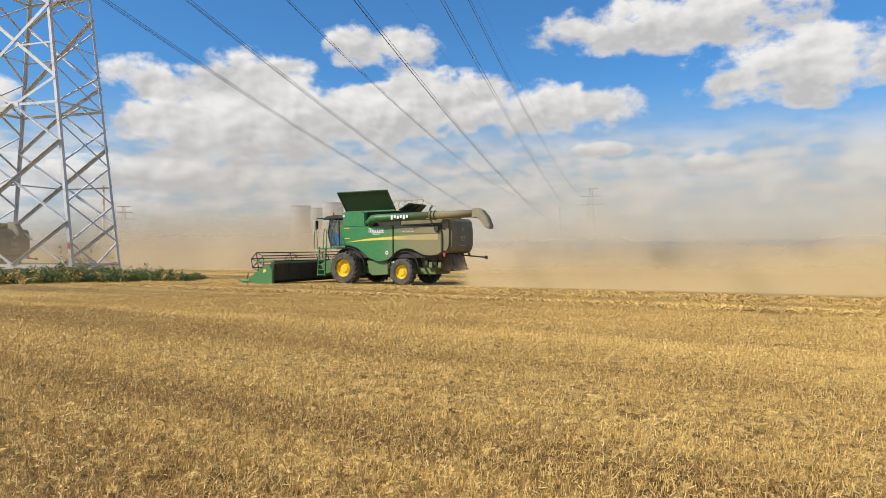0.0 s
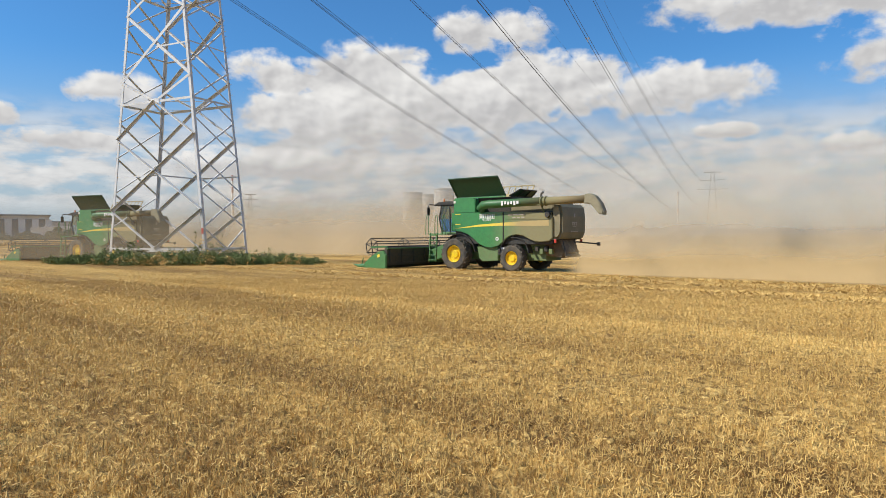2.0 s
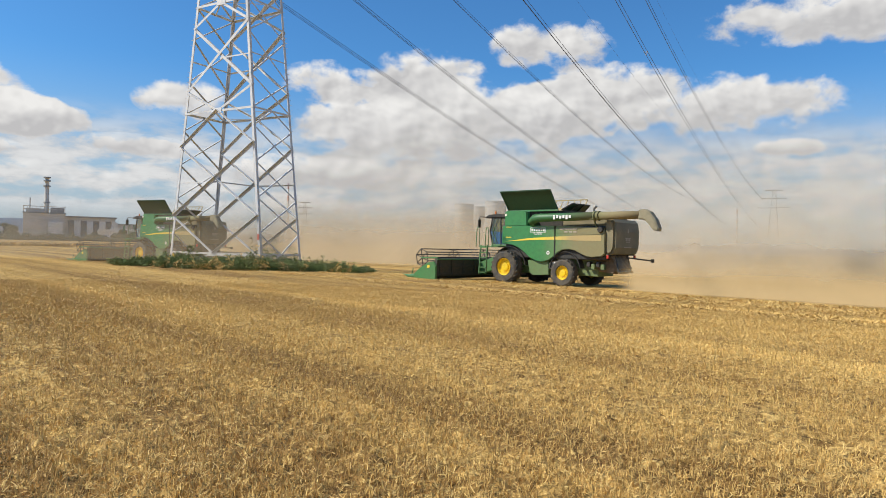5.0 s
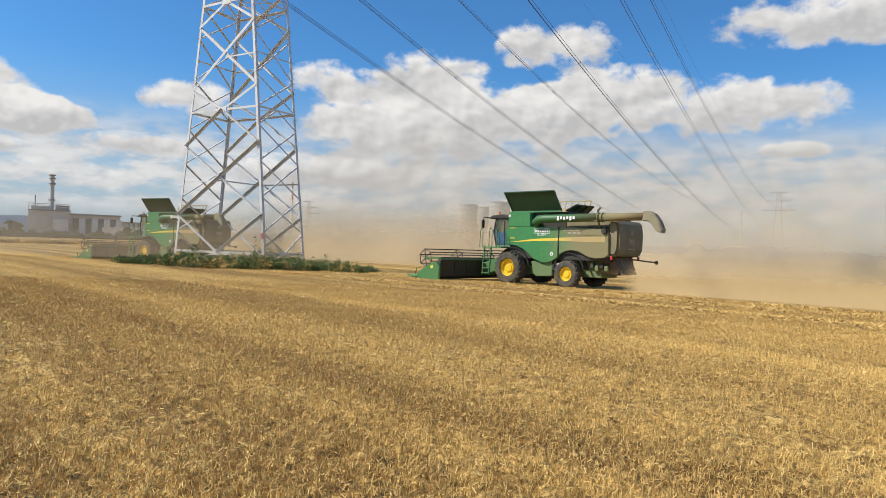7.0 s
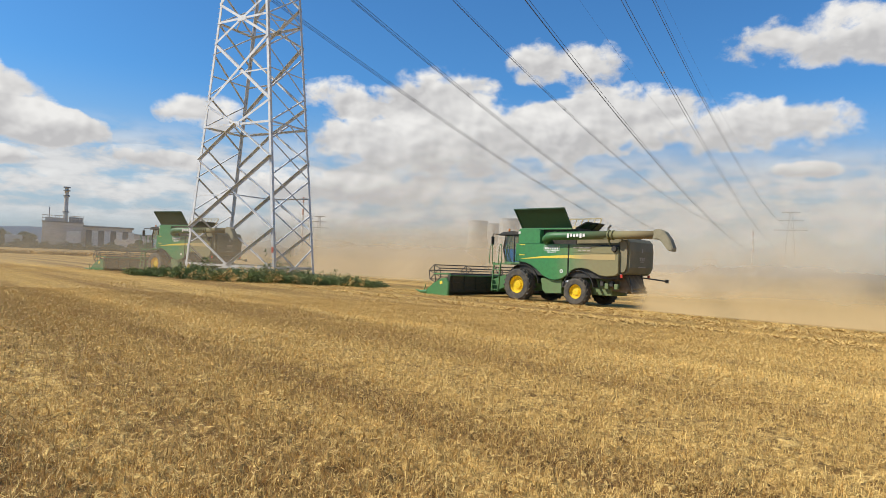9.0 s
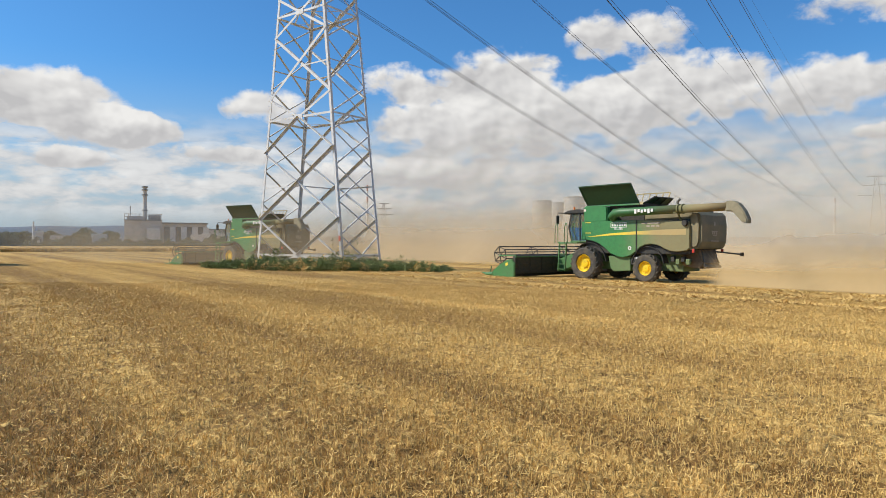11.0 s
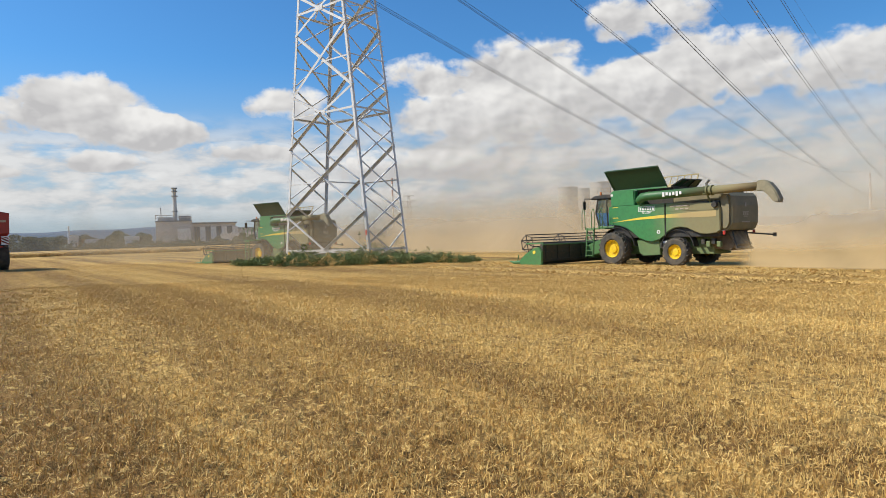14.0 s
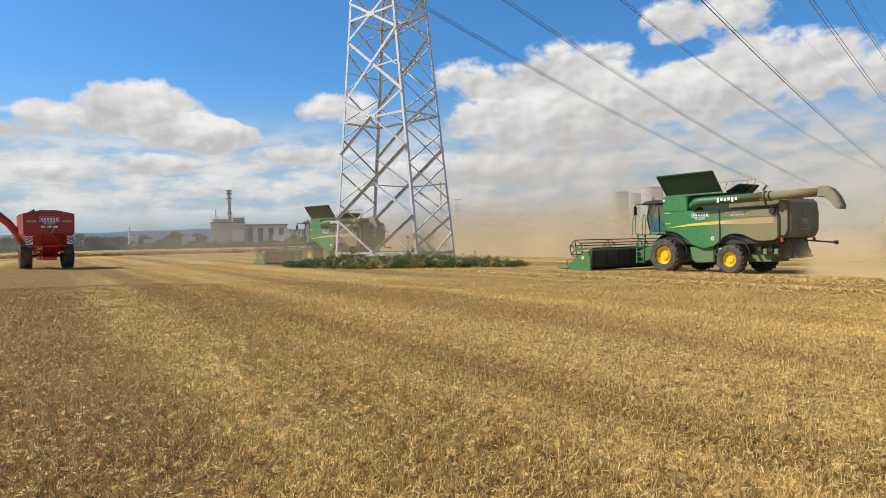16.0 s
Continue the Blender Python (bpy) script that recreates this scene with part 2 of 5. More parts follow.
def make_ground_material():
    m = bpy.data.materials.new("stubble_soil")
    m.use_nodes = True
    n = Nodes(m.node_tree)
    obj = n.node("ShaderNodeTexCoord").outputs["Object"]
    swath, row = swaths(n, obj)
    patch = n.noise(obj, 0.35, 5.0, 0.6)
    clump = n.noise(obj, 5.0, 5.0, 0.65)
    grain = n.noise(obj, 45.0, 4.0, 0.7)
    tuft = n.noise(obj, 13.0, 3.0, 0.6, 0.6)
    col = n.mix(n.ramp(clump, 0.35, 0.54), (0.17, 0.092, 0.029, 1), (0.58, 0.36, 0.110, 1))
    col = n.mix(n.math("MULTIPLY", n.ramp(grain, 0.48, 0.70), 0.6), col, (0.88, 0.575, 0.182, 1))
    col = n.mix(n.math("MULTIPLY", n.ramp(swath, 0.45, 0.62), 0.36), col, (0.88, 0.585, 0.195, 1))
    col = n.mix(n.math("MULTIPLY", n.ramp(swath, 0.46, 0.33), 0.85), col, (0.20, 0.104, 0.032, 1))
    col = n.mix(n.math("MULTIPLY", n.ramp(row, 0.53, 0.38), 0.30), col, (0.27, 0.155, 0.048, 1))
    col = n.mix(n.math("MULTIPLY", n.ramp(patch, 0.52, 0.75), 0.30), col, (0.32, 0.200, 0.070, 1))
    col = n.mix(n.math("MULTIPLY", n.ramp(tuft, 0.50, 0.38), 0.55), col, (0.21, 0.112, 0.034, 1))
    col = n.mix(n.math("MULTIPLY", n.ramp(tuft, 0.54, 0.66), 0.70), col, (0.92, 0.63, 0.22, 1))
    b = n.node("ShaderNodeBsdfPrincipled")
    n.put(b.inputs["Base Color"], col)
    b.inputs["Roughness"].default_value = 0.9
    b.inputs["Specular IOR Level"].default_value = 0.15
    bp = n.node("ShaderNodeBump")
    bp.inputs["Strength"].default_value, bp.inputs["Distance"].default_value = 0.8, 0.12
    n.put(bp.inputs["Height"], n.math("ADD", n.math("MULTIPLY_ADD", tuft, 0.5, clump), n.math("MULTIPLY", grain, 0.3)))
    n.put(b.inputs["Normal"], bp.outputs[0])
    out = n.node("ShaderNodeOutputMaterial")
    n.put(out.inputs[0], b.outputs[0])
    return m


M["ground"] = make_ground_material()


def make_dust_haze_material(name, tint, most, grow, near_end=0.16):
    """Airborne chaff dust, and painted air haze: lit, see-through, thinning upwards and towards its ends (by the
    sheet's own map).
    """
    m = bpy.data.materials.new(name)
    m.use_nodes = True
    n = Nodes(m.node_tree)
    tc = n.node("ShaderNodeTexCoord")
    sep = n.node("ShaderNodeSeparateXYZ")
    n.put(sep.inputs[0], tc.outputs["UV"])
    u, v = sep.outputs[0], sep.outputs[1]
    billow = n.noise(tc.outputs["Object"], grow, 6.0, 0.55, 0.5)
    top = n.math("SUBTRACT", 1.0, n.math("ADD", v, n.math("MULTIPLY", n.math("SUBTRACT", billow, 0.5), 0.9)), clamp=True)
    thick = n.ramp(top, 0.0, 0.85)
    ends = n.math("MULTIPLY", n.ramp(u, 0.0, near_end), n.ramp(u, 1.0, 0.78))
    foot = n.ramp(v, 0.0, 0.06)
    a = n.math("MULTIPLY", n.math("MULTIPLY", thick, ends), foot)
    a = n.math("MULTIPLY", a, n.ramp(billow, 0.1, 0.6, 0.55, 1.0))
    a = n.math("MULTIPLY", a, most, clamp=True)
    half = n.node("ShaderNodeBsdfDiffuse")
    half.inputs[0].default_value = (*tint, 1)
    # loose grains scatter all round: shade them as facing up and towards the light
    faces = n.node("ShaderNodeCombineXYZ")
    for s, v in zip(faces.inputs, (-0.55, -0.50, 0.67)):
        s.default_value = v
    n.put(half.inputs["Normal"], faces.outputs[0])
    clear = n.node("ShaderNodeBsdfTransparent")
    mixed = n.node("ShaderNodeMixShader")
    n.put(mixed.inputs[0], a)
    n.put(mixed.inputs[1], clear.outputs[0])
    n.put(mixed.inputs[2], half.outputs[0])
    out = n.node("ShaderNodeOutputMaterial")
    n.put(out.inputs[0], mixed.outputs[0])
    return m


# ---------- mesh helpers ----------
def finish(ob_mesh, bm, material, smooth=False):
    bm.normal_update()
    bm.to_mesh(ob_mesh)
    bm.free()
    ob_mesh.materials.append(material)
    if smooth:
        ob_mesh.shade_smooth()


def part(name, bm, material, parent=None, label="", smooth=False):
    me = bpy.data.meshes.new(name)
    finish(me, bm, material, smooth)
    ob = new(name, me)
    if parent:
        ob.parent = parent
    if label:
        tagged(ob, label)
    return ob


def box(bm, c, s, bevel=0.0, turn=None):
    r = bmesh.ops.create_cube(bm, size=1.0)
    m = Matrix.Translation(c) @ (turn or Matrix()) @ Matrix.Diagonal((*s, 1))
    bmesh.ops.transform(bm, matrix=m, verts=r["verts"])
    if bevel:
        edges = {e for v in r["verts"] for e in v.link_edges}
        bmesh.ops.bevel(bm, geom=list(edges), offset=bevel, segments=2, affect="EDGES", profile=0.6)
    return bm


def bar(bm, a, b, w, h=None, sides=4):
    """A straight bar from a to b; four-sided bars are flat profiles."""
    a, b = Vector(a), Vector(b)
    d = b - a
    if sides == 4:
        r = bmesh.ops.create_cube(bm, size=1.0)
        m = Matrix.Translation((a + b) / 2) @ d.to_track_quat("Z", "Y").to_matrix().to_4x4() @ Matrix.Diagonal((w, h or w, d.length, 1))
    else:
        r = bmesh.ops.create_cone(bm, cap_ends=True, segments=sides, radius1=w, radius2=h or w, depth=1.0)
        m = Matrix.Translation((a + b) / 2) @ d.to_track_quat("Z", "Y").to_matrix().to_4x4() @ Matrix.Diagonal((1, 1, d.length, 1))
    bmesh.ops.transform(bm, matrix=m, verts=r["verts"])
    return bm


def tube(bm, pts, radii, sides=16, cap=True):
    """A round tube along points with a radius each."""
    pts = [Vector(p) for p in pts]
    rings = []
    for i, p in enumerate(pts):
        d = (pts[min(i + 1, len(pts) - 1)] - pts[max(i - 1, 0)]).normalized()
        q = d.to_track_quat("Z", "Y")
        rings.append([bm.verts.new(p + q @ Vector((math.cos(k * math.tau / sides), math.sin(k * math.tau / sides), 0)) * radii[i]) for k in range(sides)])
    for r0, r1 in zip(rings, rings[1:]):
        for k in range(sides):
            bm.faces.new((r0[k], r0[(k + 1) % sides], r1[(k + 1) % sides], r1[k]))
    if cap:
        bm.faces.new(rings[0][::-1])
        bm.faces.new(rings[-1])
    return bm


def slab(bm, outline, y0, y1, bevel=0.0):
    """An outline in x, z pushed from y0 to y1."""
    a = [bm.verts.new((x, y0, z)) for x, z in outline]
    b = [bm.verts.new((x, y1, z)) for x, z in outline]
    n = len(outline)
    faces = [bm.faces.new(a), bm.faces.new(b[::-1])]
    faces += [bm.faces.new((a[i], b[i], b[(i + 1) % n], a[(i + 1) % n])) for i in range(n)]
    bmesh.ops.recalc_face_normals(bm, faces=faces)
    if bevel:
        rim = [e for f in faces[:2] for e in f.edges]
        bmesh.ops.bevel(bm, geom=rim, offset=bevel, segments=2, affect="EDGES")
    return bm


def lathe(bm, profile, centre, axis="y", sides=36):
    """A profile of (radius, offset) turned round an axis through centre."""
    c = Vector(centre)
    rings = []
    for r, o in profile:
        ring = []
        for k in range(sides):
            a = k * math.tau / sides
            p = Vector((r * math.cos(a), o, r * math.sin(a))) if axis == "y" else Vector((r * math.cos(a), r * math.sin(a), o))
            ring.append(bm.verts.new(c + p))
        rings.append(ring)
    for r0, r1 in zip(rings, rings[1:]):
        for k in range(sides):
            bm.faces.new((r0[k], r0[(k + 1) % sides], r1[(k + 1) % sides], r1[k]))
    bmesh.ops.recalc_face_normals(bm, faces=bm.faces[:])
    return bm


def thing(name, m, label, category, group="", kind=""):
    ob = new(name)
    ob.empty_display_size = 0.3
    ob.matrix_world = m
    return tagged(ob, label, category, group, kind)


def ground_z(x, y):
    """The field dips gently ahead and to the right, and levels out far off."""
    r = math.hypot(x, y)
    k = min(max((r - 75.0) / 120.0, 0.0), 1.0)
    k = k * k * (3 - 2 * k)
    near = -0.012 * x - 0.020 * y - 0.26 * math.exp(-((x + 43.0) ** 2 + (y - 55.0) ** 2) / 90.0)
    return near * (1 - k) - 0.9 * k


def bearing(az, r):
    a = radians(az)
    return Vector((-math.sin(a) * r, math.cos(a) * r, 0))


def mesh_from(name, verts, faces, material, uvs=None):
    me = bpy.data.meshes.new(name)
    me.from_pydata(verts, [], faces)
    me.materials.append(material)
    if uvs is not None:
        layer = me.uv_layers.new(name="map")
        for loop in me.loops:
            layer.data[loop.index].uv = uvs[loop.vertex_index]
    return me


# ---------- ground ----------
def relief(x, y):
    """Matted straw heaped in clumps, tufts and hollows near the walk; flatter far off."""
    r = math.hypot(x, y)
    fade = max(0.0, 1 - r / 40.0)
    if fade <= 0 or r < 0.8:
        return 0.0
    h = math.radians(148)
    u, v = x * math.cos(h) + y * math.sin(h), -x * math.sin(h) + y * math.cos(h)
    z = 0.034 * noise.noise((u * 3.4, v * 5.2, 1.0)) + 0.046 * noise.noise((u * 8.5, v * 11.0, 4.0)) + 0.024 * noise.noise((u * 21.0, v * 24.0, 9.0))
    return z * fade


def build_ground():
    radii = [0.6 * 1.3 ** i for i in range(4)]
    for end, grow in ((13.0, 1.0095), (34.0, 1.012), (70.0, 1.03), (4600.0, 1.13)):
        while radii[-1] < end:
            radii.append(radii[-1] * grow)
    radii.append(4700.0)
    # fine steps where the walk looks, coarse ones behind it
    angles = list(np.arange(52.0, 156.0, 0.32)) + list(np.arange(156.0, 411.0, 3.0))
    sides = len(angles)
    verts, faces = [(0, 0, 0)], []
    for r in radii:
        for deg in angles:
            a = radians(deg)
            x, y = r * math.cos(a), r * math.sin(a)
            wob = 0.0
            if r < 70:
                wob = 0.05 * noise.noise((x * 0.35, y * 0.35, 0)) * min(1.0, r / 3) + relief(x, y)
            verts.append((x, y, ground_z(x, y) + wob))
    for k in range(sides):
        faces.append((0, 1 + k, 1 + (k + 1) % sides))
    for i in range(len(radii) - 1):
        b0, b1 = 1 + i * sides, 1 + (i + 1) * sides
        for k in range(sides):
            faces.append((b0 + k, b1 + k, b1 + (k + 1) % sides, b0 + (k + 1) % sides))
    me = mesh_from("ground", verts, faces, M["ground"])
    me.shade_smooth()
    tagged(new("ground", me), "harvested wheat field with golden stubble and chopped straw", "field", kind="structure")


build_ground()


def build_stubble():
    """Cut stalks in drilled rows, and loose chopped straw between them."""
    rng = np.random.default_rng(5)

    def lay(name, label, count, r0, r1, tall, thin, flat, power):
        a = np.radians(np.where(rng.uniform(0, 1, count) < 0.04, rng.uniform(-180, 180, count), rng.uniform(-40, 68, count)))
        r = (r0 ** power + rng.uniform(0, 1, count) * (r1 ** power - r0 ** power)) ** (1 / power)
        x, y = -np.sin(a) * r, np.cos(a) * r
        h = math.radians(148)
        u, v = x * math.cos(h) + y * math.sin(h), -x * math.sin(h) + y * math.cos(h)
        if not flat:
            v = np.round(v / 0.14) * 0.14 + rng.normal(0, 0.045, count)
        x, y = u * math.cos(h) - v * math.sin(h), u * math.sin(h) + v * math.cos(h)
        clump = np.array([noise.noise((px * 1.6, py * 1.6, 7.0)) + 0.7 * noise.noise((pu * 0.03, pv * 0.55, 2.0)) for px, py, pu, pv in zip(x, y, u, v)])
        clump -= 0.20 * np.clip(1.4 - np.abs(v + 0.65) / 0.4, 0, 1) + 0.26 * np.clip(1.6 - np.abs(v) / 2.2, 0, 1)
        keep = rng.uniform(-0.5, 0.5, count) < clump * 0.8 + 0.34
        x, y, r = x[keep], y[keep], r[keep]
        n = len(x)
        z = -0.012 * x - 0.020 * y
        z = z + np.array([0.05 * noise.noise((p * 0.35, q * 0.35, 0)) * min(1.0, d / 3) + relief(p, q) for p, q, d in zip(x, y, r)])
        length = tall * rng.uniform(0.45, 1.25, n) * np.clip(1.0 - (r - 18.0) / 40.0, 0.4, 1.0)
        lean, way = (rng.uniform(0.0, 0.85, n) if not flat else rng.uniform(0.9, 1.55, n)), rng.uniform(0, 2 * np.pi, n)
        tip = np.stack([np.sin(lean) * np.cos(way), np.sin(lean) * np.sin(way), np.cos(lean)], 1) * length[:, None]
        w = thin * rng.uniform(0.6, 1.4, n) * np.maximum(1.0, r / 7.5)
        side_way = rng.uniform(0, 2 * np.pi, n)
        side = np.stack([np.cos(side_way), np.sin(side_way), np.zeros(n)], 1)
        if flat:
            side = np.cross(tip, np.array([0, 0, 1.0])) + rng.normal(0, 0.03, (n, 3))
            side = side / np.linalg.norm(side, axis=1)[:, None]
        side *= w[:, None]
        base = np.stack([x, y, z + (rng.uniform(0.0, 0.06, n) if flat else -0.02)], 1)
        vs = np.stack([base - side, base + side, base + tip + side * 0.8, base + tip - side * 0.8], 1).reshape(-1, 3)
        quads = np.arange(n)[:, None] * 4 + np.array([0, 1, 2, 3])
        me = bpy.data.meshes.new(name)
        me.vertices.add(len(vs))
        me.vertices.foreach_set("co", vs.ravel())
        me.loops.add(quads.size)
        me.loops.foreach_set("vertex_index", quads.ravel())
        me.polygons.add(len(quads))
        me.polygons.foreach_set("loop_start", np.arange(0, quads.size, 4))
        me.update(calc_edges=True)
        me.materials.append(M["cut_straw"])
        tagged(new(name, me), label, "stubble", kind="stuff")

    lay("stubble", "short golden wheat stubble standing in drilled rows", 640000, 1.6, 28.0, 0.066, 0.0026, False, 1.0)
    lay("loose_straw", "loose chopped straw lying on the stubble", 640000, 1.6, 60.0, 0.042, 0.0024, True, 1.0)


build_stubble()


def build_windrow():
    """Heaped chopped straw left in low ridges along the last pass."""
    rng = np.random.default_rng(17)
    n = 60000
    u = rng.uniform(-75, 40, n)
    ridge = rng.integers(0, 3, n)
    v = np.array([-29.5, -26.0, -21.5])[ridge] + rng.normal(0, 0.5, n)
    h = math.radians(148)
    x, y = u * math.cos(h) - v * math.sin(h), u * math.sin(h) + v * math.cos(h)
    lump = np.array([max(0.0, noise.noise((a * 0.7, b * 0.7, 3.0)) + 0.15) for a, b in zip(x, y)])
    z = -0.012 * x - 0.020 * y + rng.uniform(0, 1, n) * (0.03 + 0.08 * lump)
    a, tilt = rng.uniform(0, 2 * np.pi, n), rng.normal(0, 0.35, n)
    way = np.stack([np.cos(a) * np.cos(tilt), np.sin(a) * np.cos(tilt), np.sin(tilt)], 1) * rng.uniform(0.06, 0.16, n)[:, None]
    side = np.stack([-np.sin(a), np.cos(a), rng.normal(0, 0.5, n)], 1) * 0.012
    p = np.stack([x, y, z], 1)
    vs = np.stack([p - way - side, p - way + side, p + way + side, p + way - side], 1).reshape(-1, 3)
    me = bpy.data.meshes.new("straw_windrow")
    me.vertices.add(len(vs))
    me.vertices.foreach_set("co", vs.ravel())
    me.loops.add(n * 4)
    me.loops.foreach_set("vertex_index", np.arange(n * 4))
    me.polygons.add(n)
    me.polygons.foreach_set("loop_start", np.arange(0, n * 4, 4))
    me.update(calc_edges=True)
    me.materials.append(M["cut_straw"])
    tagged(new("straw_windrow", me), "low ridges of pale chopped straw along the harvester track", "straw", kind="stuff")


build_windrow()


# ---------- power line ----------
PYLON = Vector((-29.087, 47.834, ground_z(-29.087, 47.834)))
PYLON_TURN = -16.05
LINE_AZ, SPAN, SAG = -16.38, 586.0, 27.0


def build_pylon():
    """A tower on a long, narrow base: broad faces square to the line, narrow faces along it."""
    top = thing("pylon", Matrix.Translation(PYLON) @ pose(0, 0, 0, 0, 0, PYLON_TURN), "tall galvanised steel lattice pylon standing in a weedy patch", "pylon")
    WAIST = 34.0

    def at(i, j, z):
        """The corner on the side i of the broad way and j of the narrow way."""
        w = 5.09 * (1 - 0.0223 * min(z, WAIST)) - 0.03 * max(0.0, z - WAIST)
        d = 2.18 * (1 - 0.0063 * min(z, WAIST)) - 0.05 * max(0.0, z - WAIST)
        return Vector((i * w, j * d, z - PYLON.z))

    ends = 57.0
    for i, j in ((-1, -1), (1, -1), (1, 1), (-1, 1)):
        bm = bmesh.new()
        for z0, z1 in ((-0.45, WAIST), (WAIST, ends)):
            e1, e2 = Vector((-i, 0, 0)), Vector((0, -j, 0))
            shape = (Vector(), e1 * 0.22, e1 * 0.22 + e2 * 0.024, (e1 + e2) * 0.024, e1 * 0.024 + e2 * 0.22, e2 * 0.22)
            lo, hi = [bm.verts.new(at(i, j, z0) + v) for v in shape], [bm.verts.new(at(i, j, z1) + v) for v in shape]
            for k in range(6):
                bm.faces.new((lo[k], lo[(k + 1) % 6], hi[(k + 1) % 6], hi[k]))
            bm.faces.new(lo[::-1])
            bm.faces.new(hi)
        bmesh.ops.recalc_face_normals(bm, faces=bm.faces[:])
        leg = part("leg", bm, M["galv"], top)
        if (i, j) in ((-1, -1), (1, 1), (1, -1)):
            bm = bmesh.new()
            bar(bm, Vector(), Vector((i * 0.15, j * 0.05, 0)), 0.014, sides=5)
            first = part("step_bolt", bm, M["galv"], leg)
            first.location = at(i, j, 1.9)
            for k in range(1, 60):
                o = new("step_bolt", first.data)
                o.parent, o.location = leg, at(i, j, 1.9 + k * 0.42)
        bm = bmesh.new()
        box(bm, at(i, j, -0.5), (0.7, 0.7, 0.5), 0.04)
        part("footing", bm, M["concrete_near"], top)
        bm = bmesh.new()
        box(bm, at(i, j, 1.75) + Vector((-i * 0.11, j * 0.012, 0)), (0.2, 0.03, 0.42), 0.005)
        part("marker_plate", bm, M["red_bright"] if i > 0 else M["galv"], leg, "small red marker plate on a leg" if i > 0 else "")

    def angle(a, b, w, out, lip, name="brace", shift=0.0):
        """A rolled angle from a to b: one flange flat on the face, the other a ledge along its upper edge; lip is its way."""
        a, b, out = Vector(a), Vector(b), Vector(out)
        d = (b - a).normalized()
        side = d.cross(out).normalized()
        if side.z < 0:
            side = -side
        a, b = a + out * shift, b + out * shift
        bm = bmesh.new()

        def plank(o0, o1, p0, p1):
            vs = [[bm.verts.new(e + side * s + out * q) for s, q in ((o0, p0), (o1, p0), (o1, p1), (o0, p1))] for e in (a, b)]
            for k in range(4):
                bm.faces.new((vs[0][k], vs[0][(k + 1) % 4], vs[1][(k + 1) % 4], vs[1][k]))
            bm.faces.new(vs[0][::-1])
            bm.faces.new(vs[1])

        plank(-w / 2, w / 2, -0.008, 0.008)
        plank(w / 2 - 0.016, w / 2, 0.008 * lip, w * 0.9 * lip)
        bmesh.ops.recalc_face_normals(bm, faces=bm.faces[:])
        part(name, bm, M["galv"], top)

    # broad faces: one tall cross a stage between two chevrons, with ties at the crossing
    stages = ((0.4, 3.28, 8.8, 11.54, 5.98, True), (11.54, 13.25, 18.3, 20.0, 15.65, False), (20.0, 21.5, 25.8, 27.3, 23.6, False), (27.3, 28.5, 32.6, 34.0, 30.5, False))
    for j in (-1, 1):
        out = Vector((0, j, 0))
        for lo, a, b, hi, c, ledge in stages:
            lip = (1 if j < 0 else -1) if ledge else -1
            mid = lambda z: (at(-1, j, z) + at(1, j, z)) / 2
            angle(at(-1, j, lo), at(1, j, lo), 0.17, out, -1, "ring_bar", 0.01)
            angle(mid(lo), at(-1, j, a), 0.19, out, lip, shift=0.02)
            angle(mid(lo), at(1, j, a), 0.19, out, lip, shift=0.02)
            angle(at(-1, j, a), at(1, j, b), 0.22, out, lip, shift=0.03)
            angle(at(1, j, a), at(-1, j, b), 0.22, out, lip, shift=-0.03)
            angle(at(-1, j, b), mid(hi), 0.19, out, lip, shift=0.02)
            angle(at(1, j, b), mid(hi), 0.19, out, lip, shift=0.02)
            angle(mid(c), at(-1 if (j < 0) == ledge else 1, j, c), 0.11, out, -1, "tie_bar", -0.05)
            bm = bmesh.new()
            box(bm, mid(lo) + out * 0.045, (0.9, 0.02, 0.42), 0.0)
            part("gusset_plate", bm, M["galv"], top)
        angle(mid(0.4), at(-1, j, -0.4) * 0.55 + mid(-0.3) * 0.45, 0.12, out, -1, shift=0.02)
        angle(mid(0.4), at(1, j, -0.4) * 0.8 + mid(-0.3) * 0.2, 0.12, out, -1, shift=0.02)
    bm = bmesh.new()
    bar(bm, (at(-1, -1, 6.0) + at(1, -1, 6.0)) / 2, (at(-1, 1, 6.0) + at(1, 1, 6.0)) / 2, 0.09, 0.09)
    part("tie_bar", bm, M["galv"], top)
    # narrow faces: a ladder of small crosses
    for i in (-1, 1):
        out = Vector((i, 0, 0))
        mid = lambda z: (at(i, -1, z) + at(i, 1, z)) / 2
        for z in (0.4, 11.54, 20.0, 27.3, 34.0):
            angle(at(i, -1, z), at(i, 1, z), 0.15, out, -1, "ring_bar")
        for lo, hi in ((2.0, 4.68), (4.68, 7.43), (7.43, 10.17), (11.54, 14.1), (14.1, 17.45), (17.45, 20.0), (20.0, 22.5), (22.5, 25.0), (25.0, 27.3), (27.3, 30.6), (30.6, 34.0)):
            angle(at(i, -1, lo), at(i, 1, hi), 0.11, out, -1, shift=0.012)
            angle(at(i, 1, lo), at(i, -1, hi), 0.11, out, -1, shift=-0.012)
        for z, m in ((2.0, 0.4), (10.17, 11.54)):
            for j in (-1, 1):
                angle(at(i, j, z), mid(m), 0.11, out, -1)
        angle(at(i, -1, 15.75), at(i, 1, 15.75), 0.09, out, -1, "tie_bar")
        for j in (-1, 1):
            angle(mid(0.4), at(i, j, -0.45), 0.09, out, -1)
